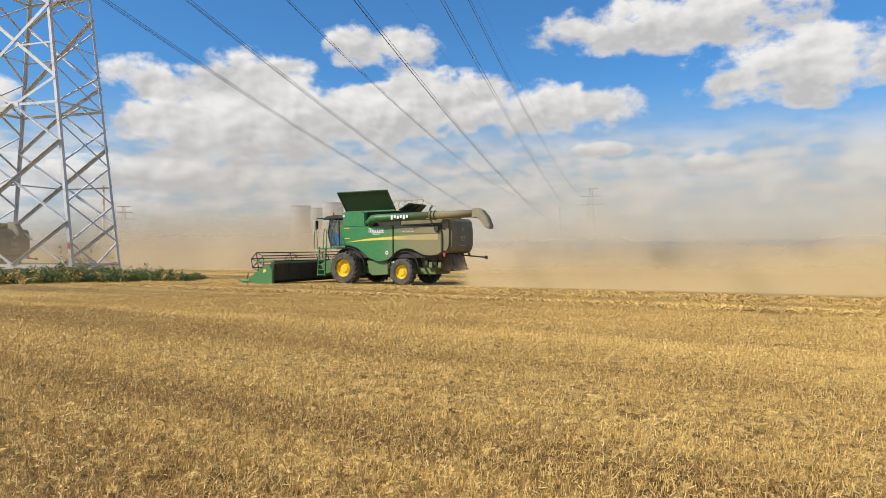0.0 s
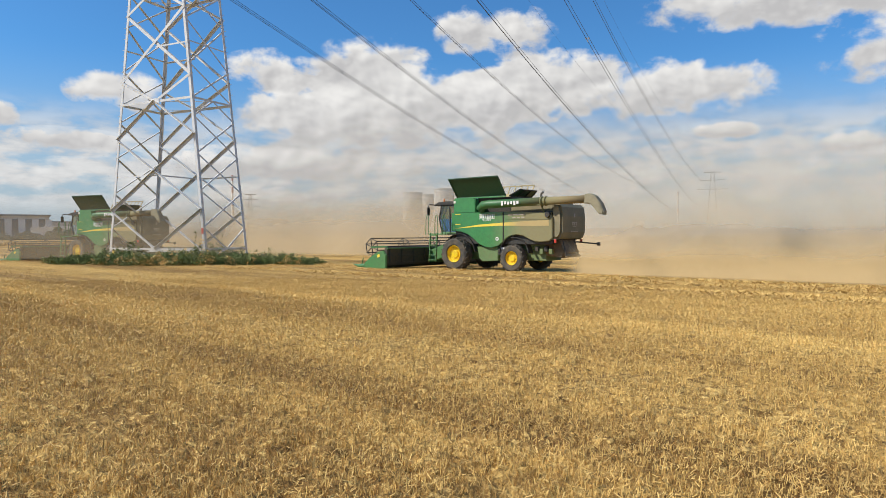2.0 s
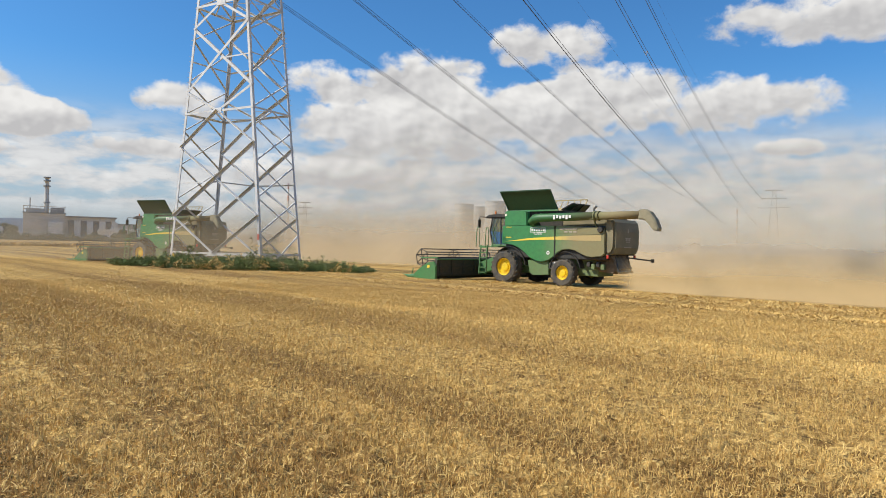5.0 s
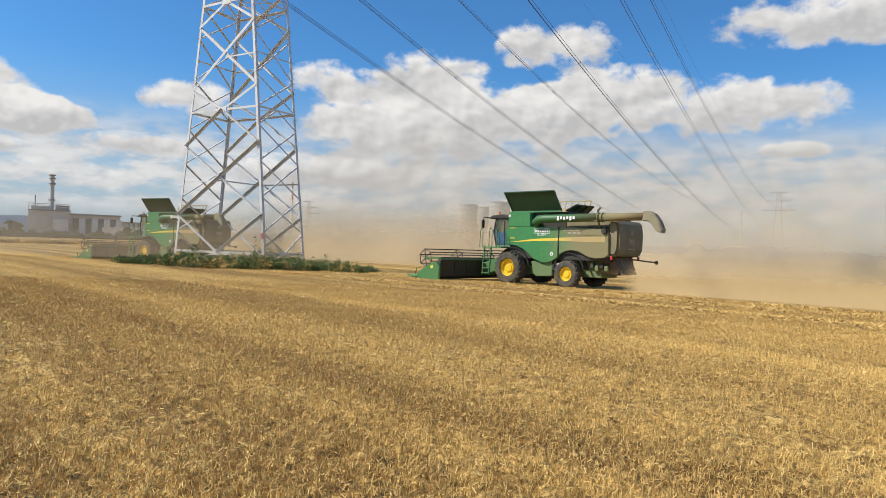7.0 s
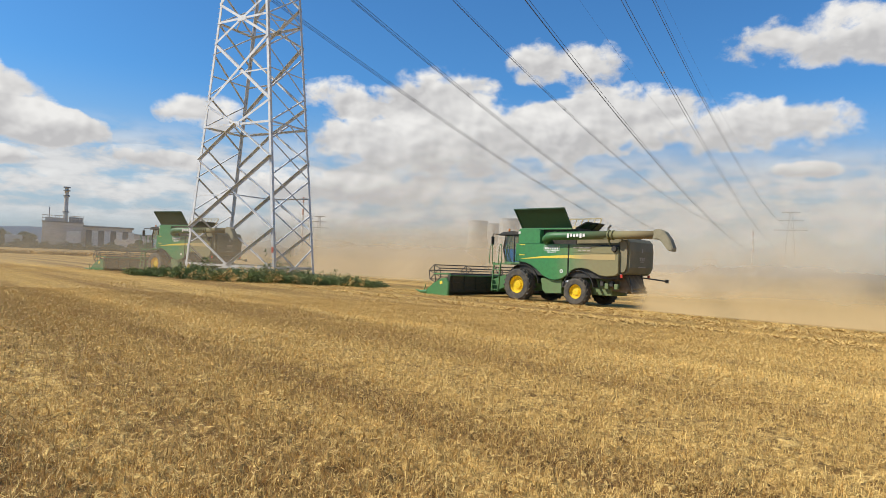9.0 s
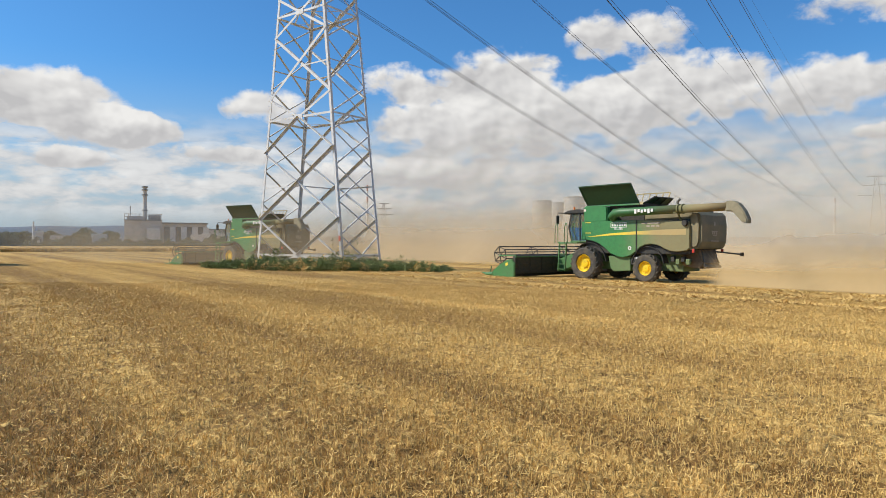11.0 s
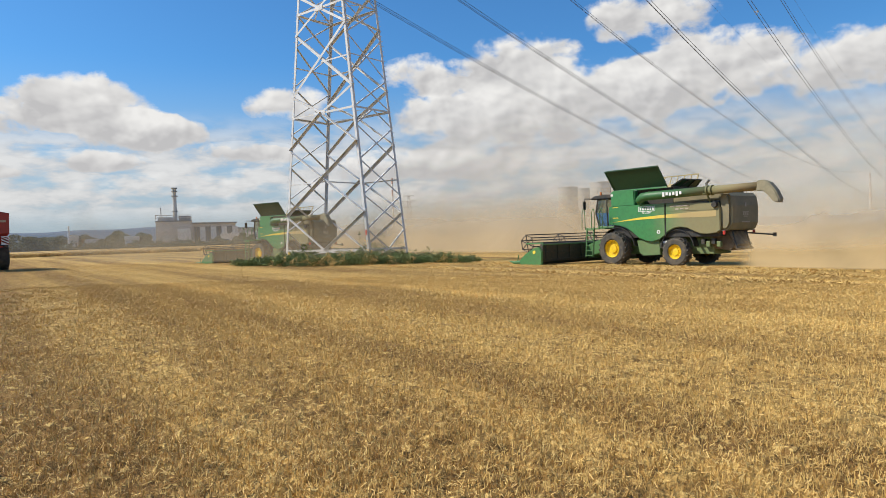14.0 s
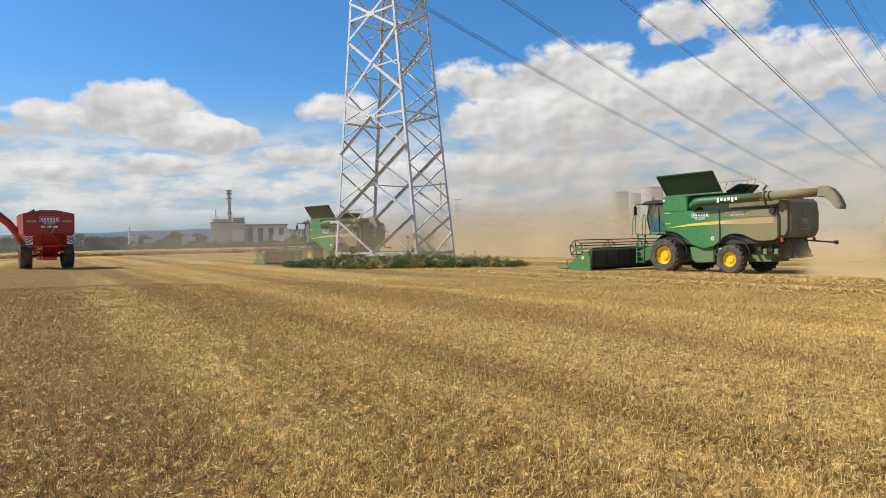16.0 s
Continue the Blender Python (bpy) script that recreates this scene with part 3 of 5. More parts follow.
    # flat diamonds that stiffen the rings
    for z in (11.54, 20.0, 27.3):
        for i in (-1, 1):
            for j in (-1, 1):
                bm = bmesh.new()
                bar(bm, (at(-1, j, z) + at(1, j, z)) / 2, (at(i, -1, z) + at(i, 1, z)) / 2, 0.09, 0.02)
                part("plan_brace", bm, M["galv"], top)
    # upper shaft and cross-arms, square to the line
    bm = bmesh.new()
    corners = ((-1, -1), (1, -1), (1, 1), (-1, 1))
    for k in range(8):
        z0, z1 = 34.0 + k * 2.85, 34.0 + (k + 1) * 2.85
        for (i, j), (p, q) in zip(corners, corners[1:] + corners[:1]):
            bar(bm, at(i, j, z0), at(p, q, z1), 0.09, 0.02)
            bar(bm, at(p, q, z0), at(i, j, z1), 0.09, 0.02)
    part("shaft_bracing", bm, M["galv"], top)
    for z, reach in ((39.6, 20.4), (56.0, 16.0)):
        for i in (-1, 1):
            bm = bmesh.new()
            tip = Vector((i * reach, 0, z + 0.2 - PYLON.z))
            for j in (-1, 1):
                bar(bm, at(i, j, z), tip, 0.16, 0.10)
                bar(bm, at(i, j, z + 2.0 if z < 50 else z - 2.0), tip, 0.12, 0.08)
                for k in range(1, 8):
                    f, g = k / 8, (k + 0.5) / 8
                    bar(bm, at(i, j, z).lerp(tip, f), at(i, j, z + 2.0 if z < 50 else z - 2.0).lerp(tip, g), 0.07, 0.05)
            part("cross_arm", bm, M["galv"], top)
    for i in (-1, 1):
        for o, z, h in ((19.75, 39.6, 36.06), (9.8, 39.6, 36.06), (14.6, 56.0, 52.46)):
            bm = bmesh.new()
            lathe(bm, [(0.03, h + 0.15)] + [(r, h + 0.3 + k * 0.17 + d) for k in range(18) for r, d in ((0.05, 0.0), (0.14, 0.03), (0.05, 0.06))] + [(0.03, z)], (0, 0, -PYLON.z), "z", 8)
            part("insulator_string", bm, M["black"], top, "dark ribbed insulator string").location = (i * o, 0, 0)


build_pylon()


def build_wires():
    ahead, right = bearing(LINE_AZ, 1.0), bearing(LINE_AZ - 90, 1.0)
    for o, h in ((-19.52, 36.06), (-9.5, 36.06), (-13.83, 52.46), (10.1, 36.06), (19.95, 36.06), (15.42, 52.46)):
        root = Vector((PYLON.x, PYLON.y, 0)) + right * o
        line = thing("power_line", Matrix.Translation(root), "triple-bundle aluminium overhead power line with spacers", "power line", "conductors of the overhead line")
        height = lambda s: h - 4 * SAG * (s / SPAN) * (1 - s / SPAN)
        trio = ((-0.2, 0.12), (0.2, 0.12), (0.0, -0.23))
        for side, up in trio:
            bm = bmesh.new()
            steps = [-40 + k * 8 for k in range(75)]
            tube(bm, [ahead * s + right * side + Vector((0, 0, up + (height(s) if s >= 0 else h + s * 0.15))) for s in steps], [0.029] * len(steps), 5)
            part("conductor", bm, M["wire"], line)
        for s in range(51, 560, 52):
            bm = bmesh.new()
            p = ahead * s + Vector((0, 0, height(s)))
            ends = [p + right * a + Vector((0, 0, b)) for a, b in trio]
            for a, b in zip(ends, ends[1:] + ends[:1]):
                bar(bm, a, b, 0.06, 0.06)
            for e in ends:
                bar(bm, e - ahead * 0.2, e + ahead * 0.2, 0.10, 0.10)
            part("spacer", bm, M["spacer"], line)
    for o in (8.0, -8.0):
        root = Vector((PYLON.x, PYLON.y, 0)) + right * o
        line = thing("earth_wire", Matrix.Translation(root), "thin steel earth wire above the conductors", "power line")
        bm = bmesh.new()
        steps = [-40 + k * 8 for k in range(75)]
        tube(bm, [ahead * s + Vector((0, 0, 72.0 - 4 * SAG * (s / SPAN) * (1 - s / SPAN))) for s in steps], [0.018] * len(steps), 5)
        part("wire", bm, M["wire"], line)


build_wires()


# ---------- distance ----------
def build_hills():
    verts, faces = [], []
    steps = [k * 1.0 for k in range(-60, 100)]
    for a in steps:
        hgt = 98 + 55 * noise.noise((a * 0.085, 1.3, 0)) + 16 * noise.noise((a * 0.23, 5.0, 0))
        hgt *= 0.35 + 0.65 / (1 + math.exp(-(a - 40) / 4.0))
        for r, z in ((3300, -5), (3700, hgt * 0.75), (4200, hgt), (4500, -5)):
            verts.append((*bearing(a, r).to_2d(), z))
    for i in range(len(steps) - 1):
        for j in range(3):
            b0 = i * 4 + j
            faces.append((b0, b0 + 1, b0 + 5, b0 + 4))
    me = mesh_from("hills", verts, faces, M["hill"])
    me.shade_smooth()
    tagged(new("hills", me), "low wooded hills along the horizon, painted haze blue", "hills", kind="structure")


build_hills()


def place_far(az, r, turn=None):
    p = bearing(az, r)
    p.z = ground_z(p.x, p.y)
    return Matrix.Translation(p) @ pose(0, 0, 0, 0, 0, az if turn is None else turn)


def cooling_tower(az, r, height, width):
    tower = thing("cooling_tower", place_far(az, r), "pale concrete hyperbolic cooling tower half hidden in dust", "cooling tower", "cooling towers of the power station")
    prof = [(width * w, height * h) for w, h in ((0.74, -0.02), (0.72, 0.05), (0.62, 0.25), (0.54, 0.45), (0.49, 0.65), (0.475, 0.78), (0.485, 0.92), (0.50, 1.0), (0.485, 1.0), (0.46, 0.8), (0.52, 0.4))]
    bm = bmesh.new()
    lathe(bm, prof, (0, 0, 0), "z", 40)
    part("shell", bm, M["concrete"], tower, smooth=True)
    bm = bmesh.new()
    lathe(bm, [(width * 0.50, height * 0.985), (width * 0.512, height * 0.985), (width * 0.512, height * 1.005), (width * 0.49, height * 1.005)], (0, 0, 0), "z", 40)
    part("rim", bm, M["concrete"], tower)


for az, r, h, w in ((12.1, 1650, 107, 49), (10.75, 1950, 120, 50), (9.4, 1600, 112, 51), (7.75, 1700, 115, 49), (6.25, 1800, 114, 48)):
    cooling_tower(az, r, h, w)


def block(parent, name, c, s, material, label=""):
    bm = bmesh.new()
    box(bm, c, s)
    return part(name, bm, material, parent, label)


def build_plant():
    site = thing("boiler_house", place_far(45.0, 580), "grey industrial boiler house with pale panels and dark bays", "factory")
    block(site, "main_block", (0.75, 0, 9.5), (26.5, 24, 20), M["wall_grey"])
    block(site, "roof_deck", (0.75, 0, 19.8), (27.5, 25, 0.8), M["roof_far"])
    for k in range(11):
        block(site, "roof_railing", (-12.3 + k * 2.6, -12.2, 22.3), (0.3, 0.3, 4.4), M["wall_grey"])
    for z in (24.5, 22.4):
        block(site, "roof_railing", (0.75, -12.2, z), (27, 0.35, 0.4), M["wall_grey"])
    block(site, "roof_plant", (9, 0, 22), (9, 12, 4.0), M["roof_far"])
    block(site, "roof_plant", (-5, 2, 21.6), (12, 12, 3.2), M["wall_grey"])
    block(site, "vent_pipe", (-8.5, -4, 26), (0.7, 0.7, 10), M["wall_grey"])
    block(site, "white_annexe", (8.0, -13.6, 6.5), (9.5, 3, 14), M["wall_white"])
    block(site, "hall", (31, 4, 8.6), (34, 24, 17.4), M["wall_grey"])
    block(site, "hall_roof", (31, 4, 17.8), (36, 26, 1.2), M["roof_far"])
    for k in range(4):
        block(site, "dark_bay", (18.0 + k * 8.4, -8.2, 9), (4.0, 0.6, 12), M["glass_far"])
        block(site, "pale_panel", (22.2 + k * 8.4, -8.3, 8.6), (4.2, 0.7, 12), M["wall_white"])
    block(site, "low_hall", (57, 6, 6.4), (20, 20, 13), M["wall_grey"])
    block(site, "low_hall_roof", (57, 6, 13.3), (21, 21, 0.8), M["roof_far"])
    for k in range(3):
        block(site, "dark_bay", (50.5 + k * 6.4, -4.2, 6.5), (3.2, 0.6, 7), M["glass_far"])
    block(site, "shed", (-26, -30, 2.6), (22, 10, 5.2), M["wall_white"])
    block(site, "shed_roof", (-26, -30, 5.6), (23, 11, 1.0), M["white"])
    stack = thing("chimney", place_far(44.8, 590), "slender grey steel chimney with platforms", "chimney")
    for z0, z1, r0, r1 in ((0, 30, 2.0, 1.7), (30, 42, 1.6, 1.5), (42, 47.5, 1.5, 1.4)):
        bm = bmesh.new()
        bar(bm, (0, 0, z0), (0, 0, z1), r0, r1, 14)
        part("flue", bm, M["wall_grey"], stack)
    for z in (28, 40.5, 44.5, 47):
        bm = bmesh.new()
        bar(bm, (0, 0, z), (0, 0, z + 0.9), 2.5, 2.5, 14)
        part("platform", bm, M["roof_far"], stack)


build_plant()


def build_chimneys():
    for az, r, h, w in ((27.1, 1500, 133, 2.2), (-10.0, 1500, 92, 1.9)):
        stack = thing("chimney", place_far(az, r), "tall red and white banded power station chimney", "chimney")
        for k in range(10):
            bm = bmesh.new()
            bar(bm, (0, 0, h * k / 10), (0, 0, h * (k + 1) / 10), w * (1.3 - 0.05 * k), w * (1.3 - 0.05 * (k + 1)), 16)
            part("band", bm, M["band_red"] if k % 2 and k > 4 else M["wall_white"], stack)


build_chimneys()


def build_far_blocks():
    for az, r, w, h in ((-6.9, 1300, 24, 27), (-9.6, 1400, 40, 22), (-11.2, 1300, 15, 20), (-8.2, 1250, 60, 6), (-11.9, 1350, 22, 12)):
        hall = thing("power_station_block", place_far(az, r), "pale power station block seen through dust", "building", "far power station blocks")
        block(hall, "wall", (0, 0, h / 2), (w, 20, h), M["wall_white"])
        block(hall, "roof", (0, 0, h + 0.5), (w * 1.02, 21, 1.0), M["roof_far"])
        for k in range(3):
            block(hall, "window", (-w * 0.3 + k * w * 0.3, -10.1, h * 0.55), (w * 0.16, 0.5, h * 0.4), M["glass_far"])
    for az, r, w, h, m in ((52.0, 366, 4, 6.0, "wall_white"), (52.9, 370, 9, 3.4, "wall_white"), (50.6, 368, 8, 4.0, "wall_white"), (40.4, 460, 16, 6, "wall_white"), (39.0, 480, 26, 7, "wall_grey"), (48.0, 342, 6, 4.6, "wall_white")):
        shed = thing("farm_building", place_far(az, r), "small white farm building among trees", "building", "small buildings by the treeline")
        block(shed, "wall", (0, 0, h / 2), (w, 9, h), M[m])
        bm = bmesh.new()
        slab(bm, [(-w / 2 - 0.5, h), (w / 2 + 0.5, h), (w / 2, h + 1.6), (-w / 2, h + 1.6)], -5, 5)
        part("roof", bm, M["white"], shed)
        for k in (-0.25, 0.25):
            block(shed, "window", (w * k, -4.6, h * 0.5), (w * 0.15, 0.3, h * 0.3), M["glass_far"])
    mast = thing("white_spire", place_far(52.3, 345), "slim white spire among trees", "spire")
    bm = bmesh.new()
    bar(bm, (0, 0, 0), (0, 0, 11.5), 0.8, 0.3, 10)
    part("shaft", bm, M["white"], mast)


build_far_blocks()


def far_pylon(az, r, h):
    p = thing("pylon", place_far(az, r), "small far lattice pylon in haze", "pylon")
    bm = bmesh.new()
    for x, y in ((1, 1), (1, -1), (-1, 1), (-1, -1)):
        bar(bm, (x * h * 0.09, y * h * 0.09, 0), (x * h * 0.02, y * h * 0.02, h), 0.35, 0.35)
    for k in range(7):
        z0, z1 = h * k / 7, h * (k + 1) / 7
        a, b = h * (0.09 - 0.01 * k), h * (0.09 - 0.01 * (k + 1))
        bar(bm, (-a, -a, z0), (b, -b, z1), 0.25, 0.25)
        bar(bm, (a, -a, z0), (-b, -b, z1), 0.25, 0.25)
    part("shaft", bm, M["roof_far"], p)
    for z, w in ((0.72, 0.22), (0.86, 0.17), (0.98, 0.12)):
        bm = bmesh.new()
        bar(bm, (-w * h, 0, z * h), (w * h, 0, z * h), 0.5, 0.6)
        part("cross_arm", bm, M["roof_far"], p)


far_pylon(25.7, 620, 40)
far_pylon(-12.6, 625, 57)


def leaf_clumps(rng, centre, size, count, leaf):
    """Many small leaf blades in an uneven crown."""
    lobes = rng.normal(0, 0.42, (9, 3)) * size
    which = rng.integers(0, 9, count)
    out = rng.normal(0, 1, (count, 3))
    out /= np.linalg.norm(out, axis=1)[:, None]
    p = np.array(centre) + lobes[which] + out * (size * 0.42) * rng.uniform(0.5, 1.05, count)[:, None]
    u, v = rng.normal(0, 1, (count, 3)), rng.normal(0, 1, (count, 3))
    u /= np.linalg.norm(u, axis=1)[:, None]
    v /= np.linalg.norm(v, axis=1)[:, None]
    u *= leaf * rng.uniform(0.6, 1.4, count)[:, None]
    v *= leaf * 0.55
    vs = np.stack([p - u, p + v, p + u, p - v], 1).reshape(-1, 3)
    return vs


def build_trees():
    rng = np.random.default_rng(11)
    spots = [(a, rng.uniform(345, 400), rng.uniform(4.5, 7.5)) for a in np.arange(47.6, 68.0, 0.8)]
    spots += [(57.6, 330, 8), (55.0, 335, 7.5), (52.3, 400, 7), (48.8, 350, 8), (47.5, 345, 7), (39.8, 350, 5), (38.6, 360, 5), (41.5, 380, 4.5)]
    for a, r, h in spots:
        m = place_far(a, r)
        tree = thing("tree", m, "broad green tree in the hedge beyond the field", "tree", "trees along the field edge")
        bm = bmesh.new()
        bar(bm, (0, 0, -0.3), (0, 0, h * 0.5), h * 0.045, h * 0.028, 8)
        for k in range(4):
            w = k * math.tau / 4 + a
            bar(bm, (0, 0, h * 0.35), (math.cos(w) * h * 0.28, math.sin(w) * h * 0.28, h * 0.75), h * 0.022, h * 0.01, 6)
        part("trunk", bm, M["bark"], tree)
        vs = leaf_clumps(rng, (0, 0, h * 0.62), np.array([h * 0.85, h * 0.85, h * 0.55]), 3600, 0.40)
        vs[:, 2] = np.maximum(vs[:, 2], 0.1)
        me = mesh_from("crown", vs.tolist(), np.arange(len(vs)).reshape(-1, 4).tolist(), M["leaf_far"])
        new("crown", me).parent = tree
    vs = []
    for a in np.arange(36.0, 68.0, 0.25):
        h = rng.uniform(1.6, 3.8)
        p = bearing(a, rng.uniform(328, 334))
        vs.append(leaf_clumps(rng, (p.x, p.y, ground_z(p.x, p.y) + h * 0.5), np.array([2.6, 2.6, h * 0.7]), 560, 0.36))
    vs = np.concatenate(vs)
    me = mesh_from("hedge", vs.tolist(), np.arange(len(vs)).reshape(-1, 4).tolist(), M["leaf_far"])
    tagged(new("hedge", me), "scrubby green hedge along the far field edge", "hedge", kind="stuff")


build_trees()


def build_weeds():
    """Green weeds round the pylon's feet."""
    rng = np.random.default_rng(3)
    vs, dry = [], []
    for k in range(2100):
        u, v = rng.uniform(-1, 1, 2)
        if u * u + v * v > 1:
            continue
        lateral, depth = u * 8.8 + 1.0, v * 5.6 - 6.2
        if lateral > 3.5:
            depth = v * 2.6 - 7.6
        depth += 1.5 * noise.noise((lateral * 0.45, 2.0, 6.0))
        p = PYLON + bearing(31.15 - 90, lateral) + bearing(31.15, depth)
        lump = 0.5 + 0.5 * noise.noise((p.x * 0.55, p.y * 0.55, 8.0))
        if lump < 0.32:
            continue
        h = (0.2 + 1.0 * lump * rng.uniform(0.5, 1.0)) * (1.0 - 0.45 * abs(u)) * (1.7 if rng.uniform() < 0.04 else 1.0)
        z = ground_z(p.x, p.y)
        cl = leaf_clumps(rng, (p.x, p.y, z + h * 0.5), np.array([0.40, 0.40, h * 0.7]), 80, 0.07)
        cl[:, 2] = np.maximum(cl[:, 2], z)
        (dry if depth < -9.5 and rng.uniform() < 0.2 else vs).append(cl)
    # a few tall shrubs between the legs
    for lateral, depth, h in ((2.6, -2.0, 2.0), (3.4, -1.2, 1.7), (1.9, -3.0, 1.3), (-3.5, -3.5, 1.2), (-4.6, -5.0, 1.1), (4.4, -3.0, 1.3)):
        p = PYLON + bearing(31.15 - 90, lateral) + bearing(31.15, depth)
        z = ground_z(p.x, p.y)
        cl = leaf_clumps(rng, (p.x, p.y, z + h * 0.5), np.array([0.75, 0.75, h * 0.62]), 420, 0.075)
        cl[:, 2] = np.maximum(cl[:, 2], z)
        vs.append(cl)
    for name, group, mat, label in (("weeds", vs, "weed", "tall green weeds growing round the pylon feet"), ("dry_grass", dry, "cut_straw", "dry uncut grass beside the weeds")):
        if group:
            q = np.concatenate(group)
            me = mesh_from(name, q.tolist(), np.arange(len(q)).reshape(-1, 4).tolist(), M[mat])
            tagged(new(name, me), label, "weeds", kind="stuff")


build_weeds()


# ---------- dust and haze sheets in the air ---
def dust_haze_sheet(name, a, b, height, amp, material, seed, label, start=1.0):
    """One drifting veil of dust, or of painted haze, from a to b, bent and leaning like a curtain."""
    a, b = Vector((*a, 0)), Vector((*b, 0))
    run = b - a
    across = Vector((-run.y, run.x, 0)).normalized()
    nu, nv = 60, 14
    verts, faces, uvs = [], [], []
    for i in range(nu + 1):
        for j in range(nv + 1):
            u, v = i / nu, j / nv
            p = a + run * u
            p += across * amp * noise.noise((u * 5, v * 0.6, seed))
            verts.append((p.x, p.y, ground_z(p.x, p.y) + 0.03 + height * v * (start + (1 - start) * min(1.0, u / 0.5))))
            uvs.append((u, v))
    for i in range(nu):
        for j in range(nv):
            k = i * (nv + 1) + j
            faces.append((k, k + nv + 1, k + nv + 2, k + 1))
    me = mesh_from(name, verts, faces, material, uvs)
    me.shade_smooth()
    tagged(new(name, me), label, "dust", kind="stuff")


def build_dust_haze():
    tan, pale = (0.40, 0.285, 0.145), (0.33, 0.295, 0.245)
    low = make_dust_haze_material("dust_low", tan, 0.94, 0.25, 0.025)
    mid = make_dust_haze_material("dust_mid", (0.43, 0.325, 0.20), 0.78, 0.11)
    thin = make_dust_haze_material("dust_thin", (0.42, 0.325, 0.21), 0.44, 0.15)
    high = make_dust_haze_material("dust_high", pale, 0.38, 0.035)
    drift = make_dust_haze_material("dust_drift", (0.42, 0.365, 0.28), 0.40, 0.05)
    # faint and far are see-through sheets of painted haze that pale the distance
    faint = make_dust_haze_material("haze_faint", (0.46, 0.42, 0.36), 0.24, 0.03)
    far = make_dust_haze_material("haze_far", (0.40, 0.365, 0.315), 0.42, 0.02)
    dust_haze_sheet("dust_plume", (0.5, 35.7), (46, 7.5), 2.7, 0.5, low, 1, "dense tan chaff dust trailing behind the harvester", 0.62)
    dust_haze_sheet("dust_plume", (2.0, 36.4), (50, 12), 3.2, 0.6, low, 2, "dense tan chaff dust trailing behind the harvester", 0.3)
    dust_haze_sheet("dust_haze", (-24.0, 84.0), (95, 46), 8.0, 0.8, mid, 3, "thin beige dust drifting over the field")
    dust_haze_sheet("dust_plume", (-54.0, 78.0), (-8, 75), 8.5, 0.6, mid, 4, "tan dust drifting behind the far harvester")
    dust_haze_sheet("dust_plume", (-50.0, 87.0), (-4, 84), 10.0, 0.6, mid, 5, "tan dust drifting behind the far harvester")
    dust_haze_sheet("dust_veil", (-58.0, 42.0), (-16, 44.5), 5.4, 0.4, thin, 8, "faint tan dust hanging round the far harvester")
    dust_haze_sheet("dust_haze", (-16.0, 108.0), (150, 40), 19.0, 1.0, drift, 9, "grey-beige dust drifting away from the harvester")
    dust_haze_sheet("dust_haze", (-300.0, 108.0), (-50, 150), 13.0, 1.0, faint, 11, "faint grey see-through sheet of painted air haze before the treeline")
    dust_haze_sheet("dust_haze", (-72.0, 128.0), (110, 96), 32.0, 1.2, high, 6, "high grey-beige dust haze over the field")
    dust_haze_sheet("dust_haze", (-150.0, 190.0), (330, 170), 38.0, 2.0, far, 7, "distant grey-beige see-through sheet of painted dusty haze")


build_dust_haze()


def build_standing_crop():
    """A strip of uncut wheat beyond the cut field: a dense top, a ragged edge and loose ears."""
    rng = np.random.default_rng(21)
    verts, faces = [], []
    steps = np.arange(34.0, 76.0, 0.2)
    for a in steps:
        edge = 185 + 3.0 * noise.noise((a * 0.8, 0.0, 4.0))
        for r, h in ((edge, 0.0), (edge + 0.2, 0.62), (edge + 14, 0.74), (edge + 60, 0.78), (326, 0.75), (327, 0.0)):
            p = bearing(a, r)
            verts.append((p.x, p.y, ground_z(p.x, p.y) + h + (0.10 * noise.noise((a * 9, r, 0)) if h else 0)))
    for i in range(len(steps) - 1):
        for j in range(5):
            k = i * 6 + j
            faces.append((k, k + 1, k + 7, k + 6))
    me = mesh_from("standing_wheat", verts, faces, M["ground"])
    tagged(new("standing_wheat", me), "strip of uncut ripe wheat at the far side", "wheat", kind="stuff")
    n = 9000
    a, r = rng.uniform(34, 76, n), rng.uniform(184, 200, n)
    x, y = -np.sin(np.radians(a)) * r, np.cos(np.radians(a)) * r
    z = np.array([ground_z(p, q) for p, q in zip(x, y)])
    way = rng.uniform(0, 2 * np.pi, n)
    side = np.stack([np.cos(way), np.sin(way), 0 * way], 1) * 0.10
    base = np.stack([x, y, z + 0.3], 1)
    tip = base + np.stack([rng.normal(0, 0.3, n), rng.normal(0, 0.3, n), rng.uniform(0.3, 0.6, n)], 1)
    vs = np.stack([base - side, base + side, tip + side * 0.6, tip - side * 0.6], 1).reshape(-1, 3)
    me = mesh_from("wheat_ears", vs.tolist(), (np.arange(n)[:, None] * 4 + np.arange(4)).tolist(), M["straw"])
    tagged(new("wheat_ears", me), "loose ripe ears along the uncut edge", "wheat", kind="stuff")


build_standing_crop()


# ---------- harvester ----------
def lettering(parent, words, size, m, material, label=""):
    """Words in the built-in font, as a thin mesh under its thing."""
    cu = bpy.data.curves.new("words", "FONT")
    cu.body, cu.size, cu.align_x, cu.extrude = words, size, "CENTER", 0.004
    tmp = bpy.data.objects.new("words", cu)
    me = bpy.data.meshes.new_from_object(tmp)
    bpy.data.objects.remove(tmp)
    me.materials.append(material)
    ob = new("lettering", me)
    ob.parent, ob.matrix_local = parent, m
    return tagged(ob, label) if label else ob


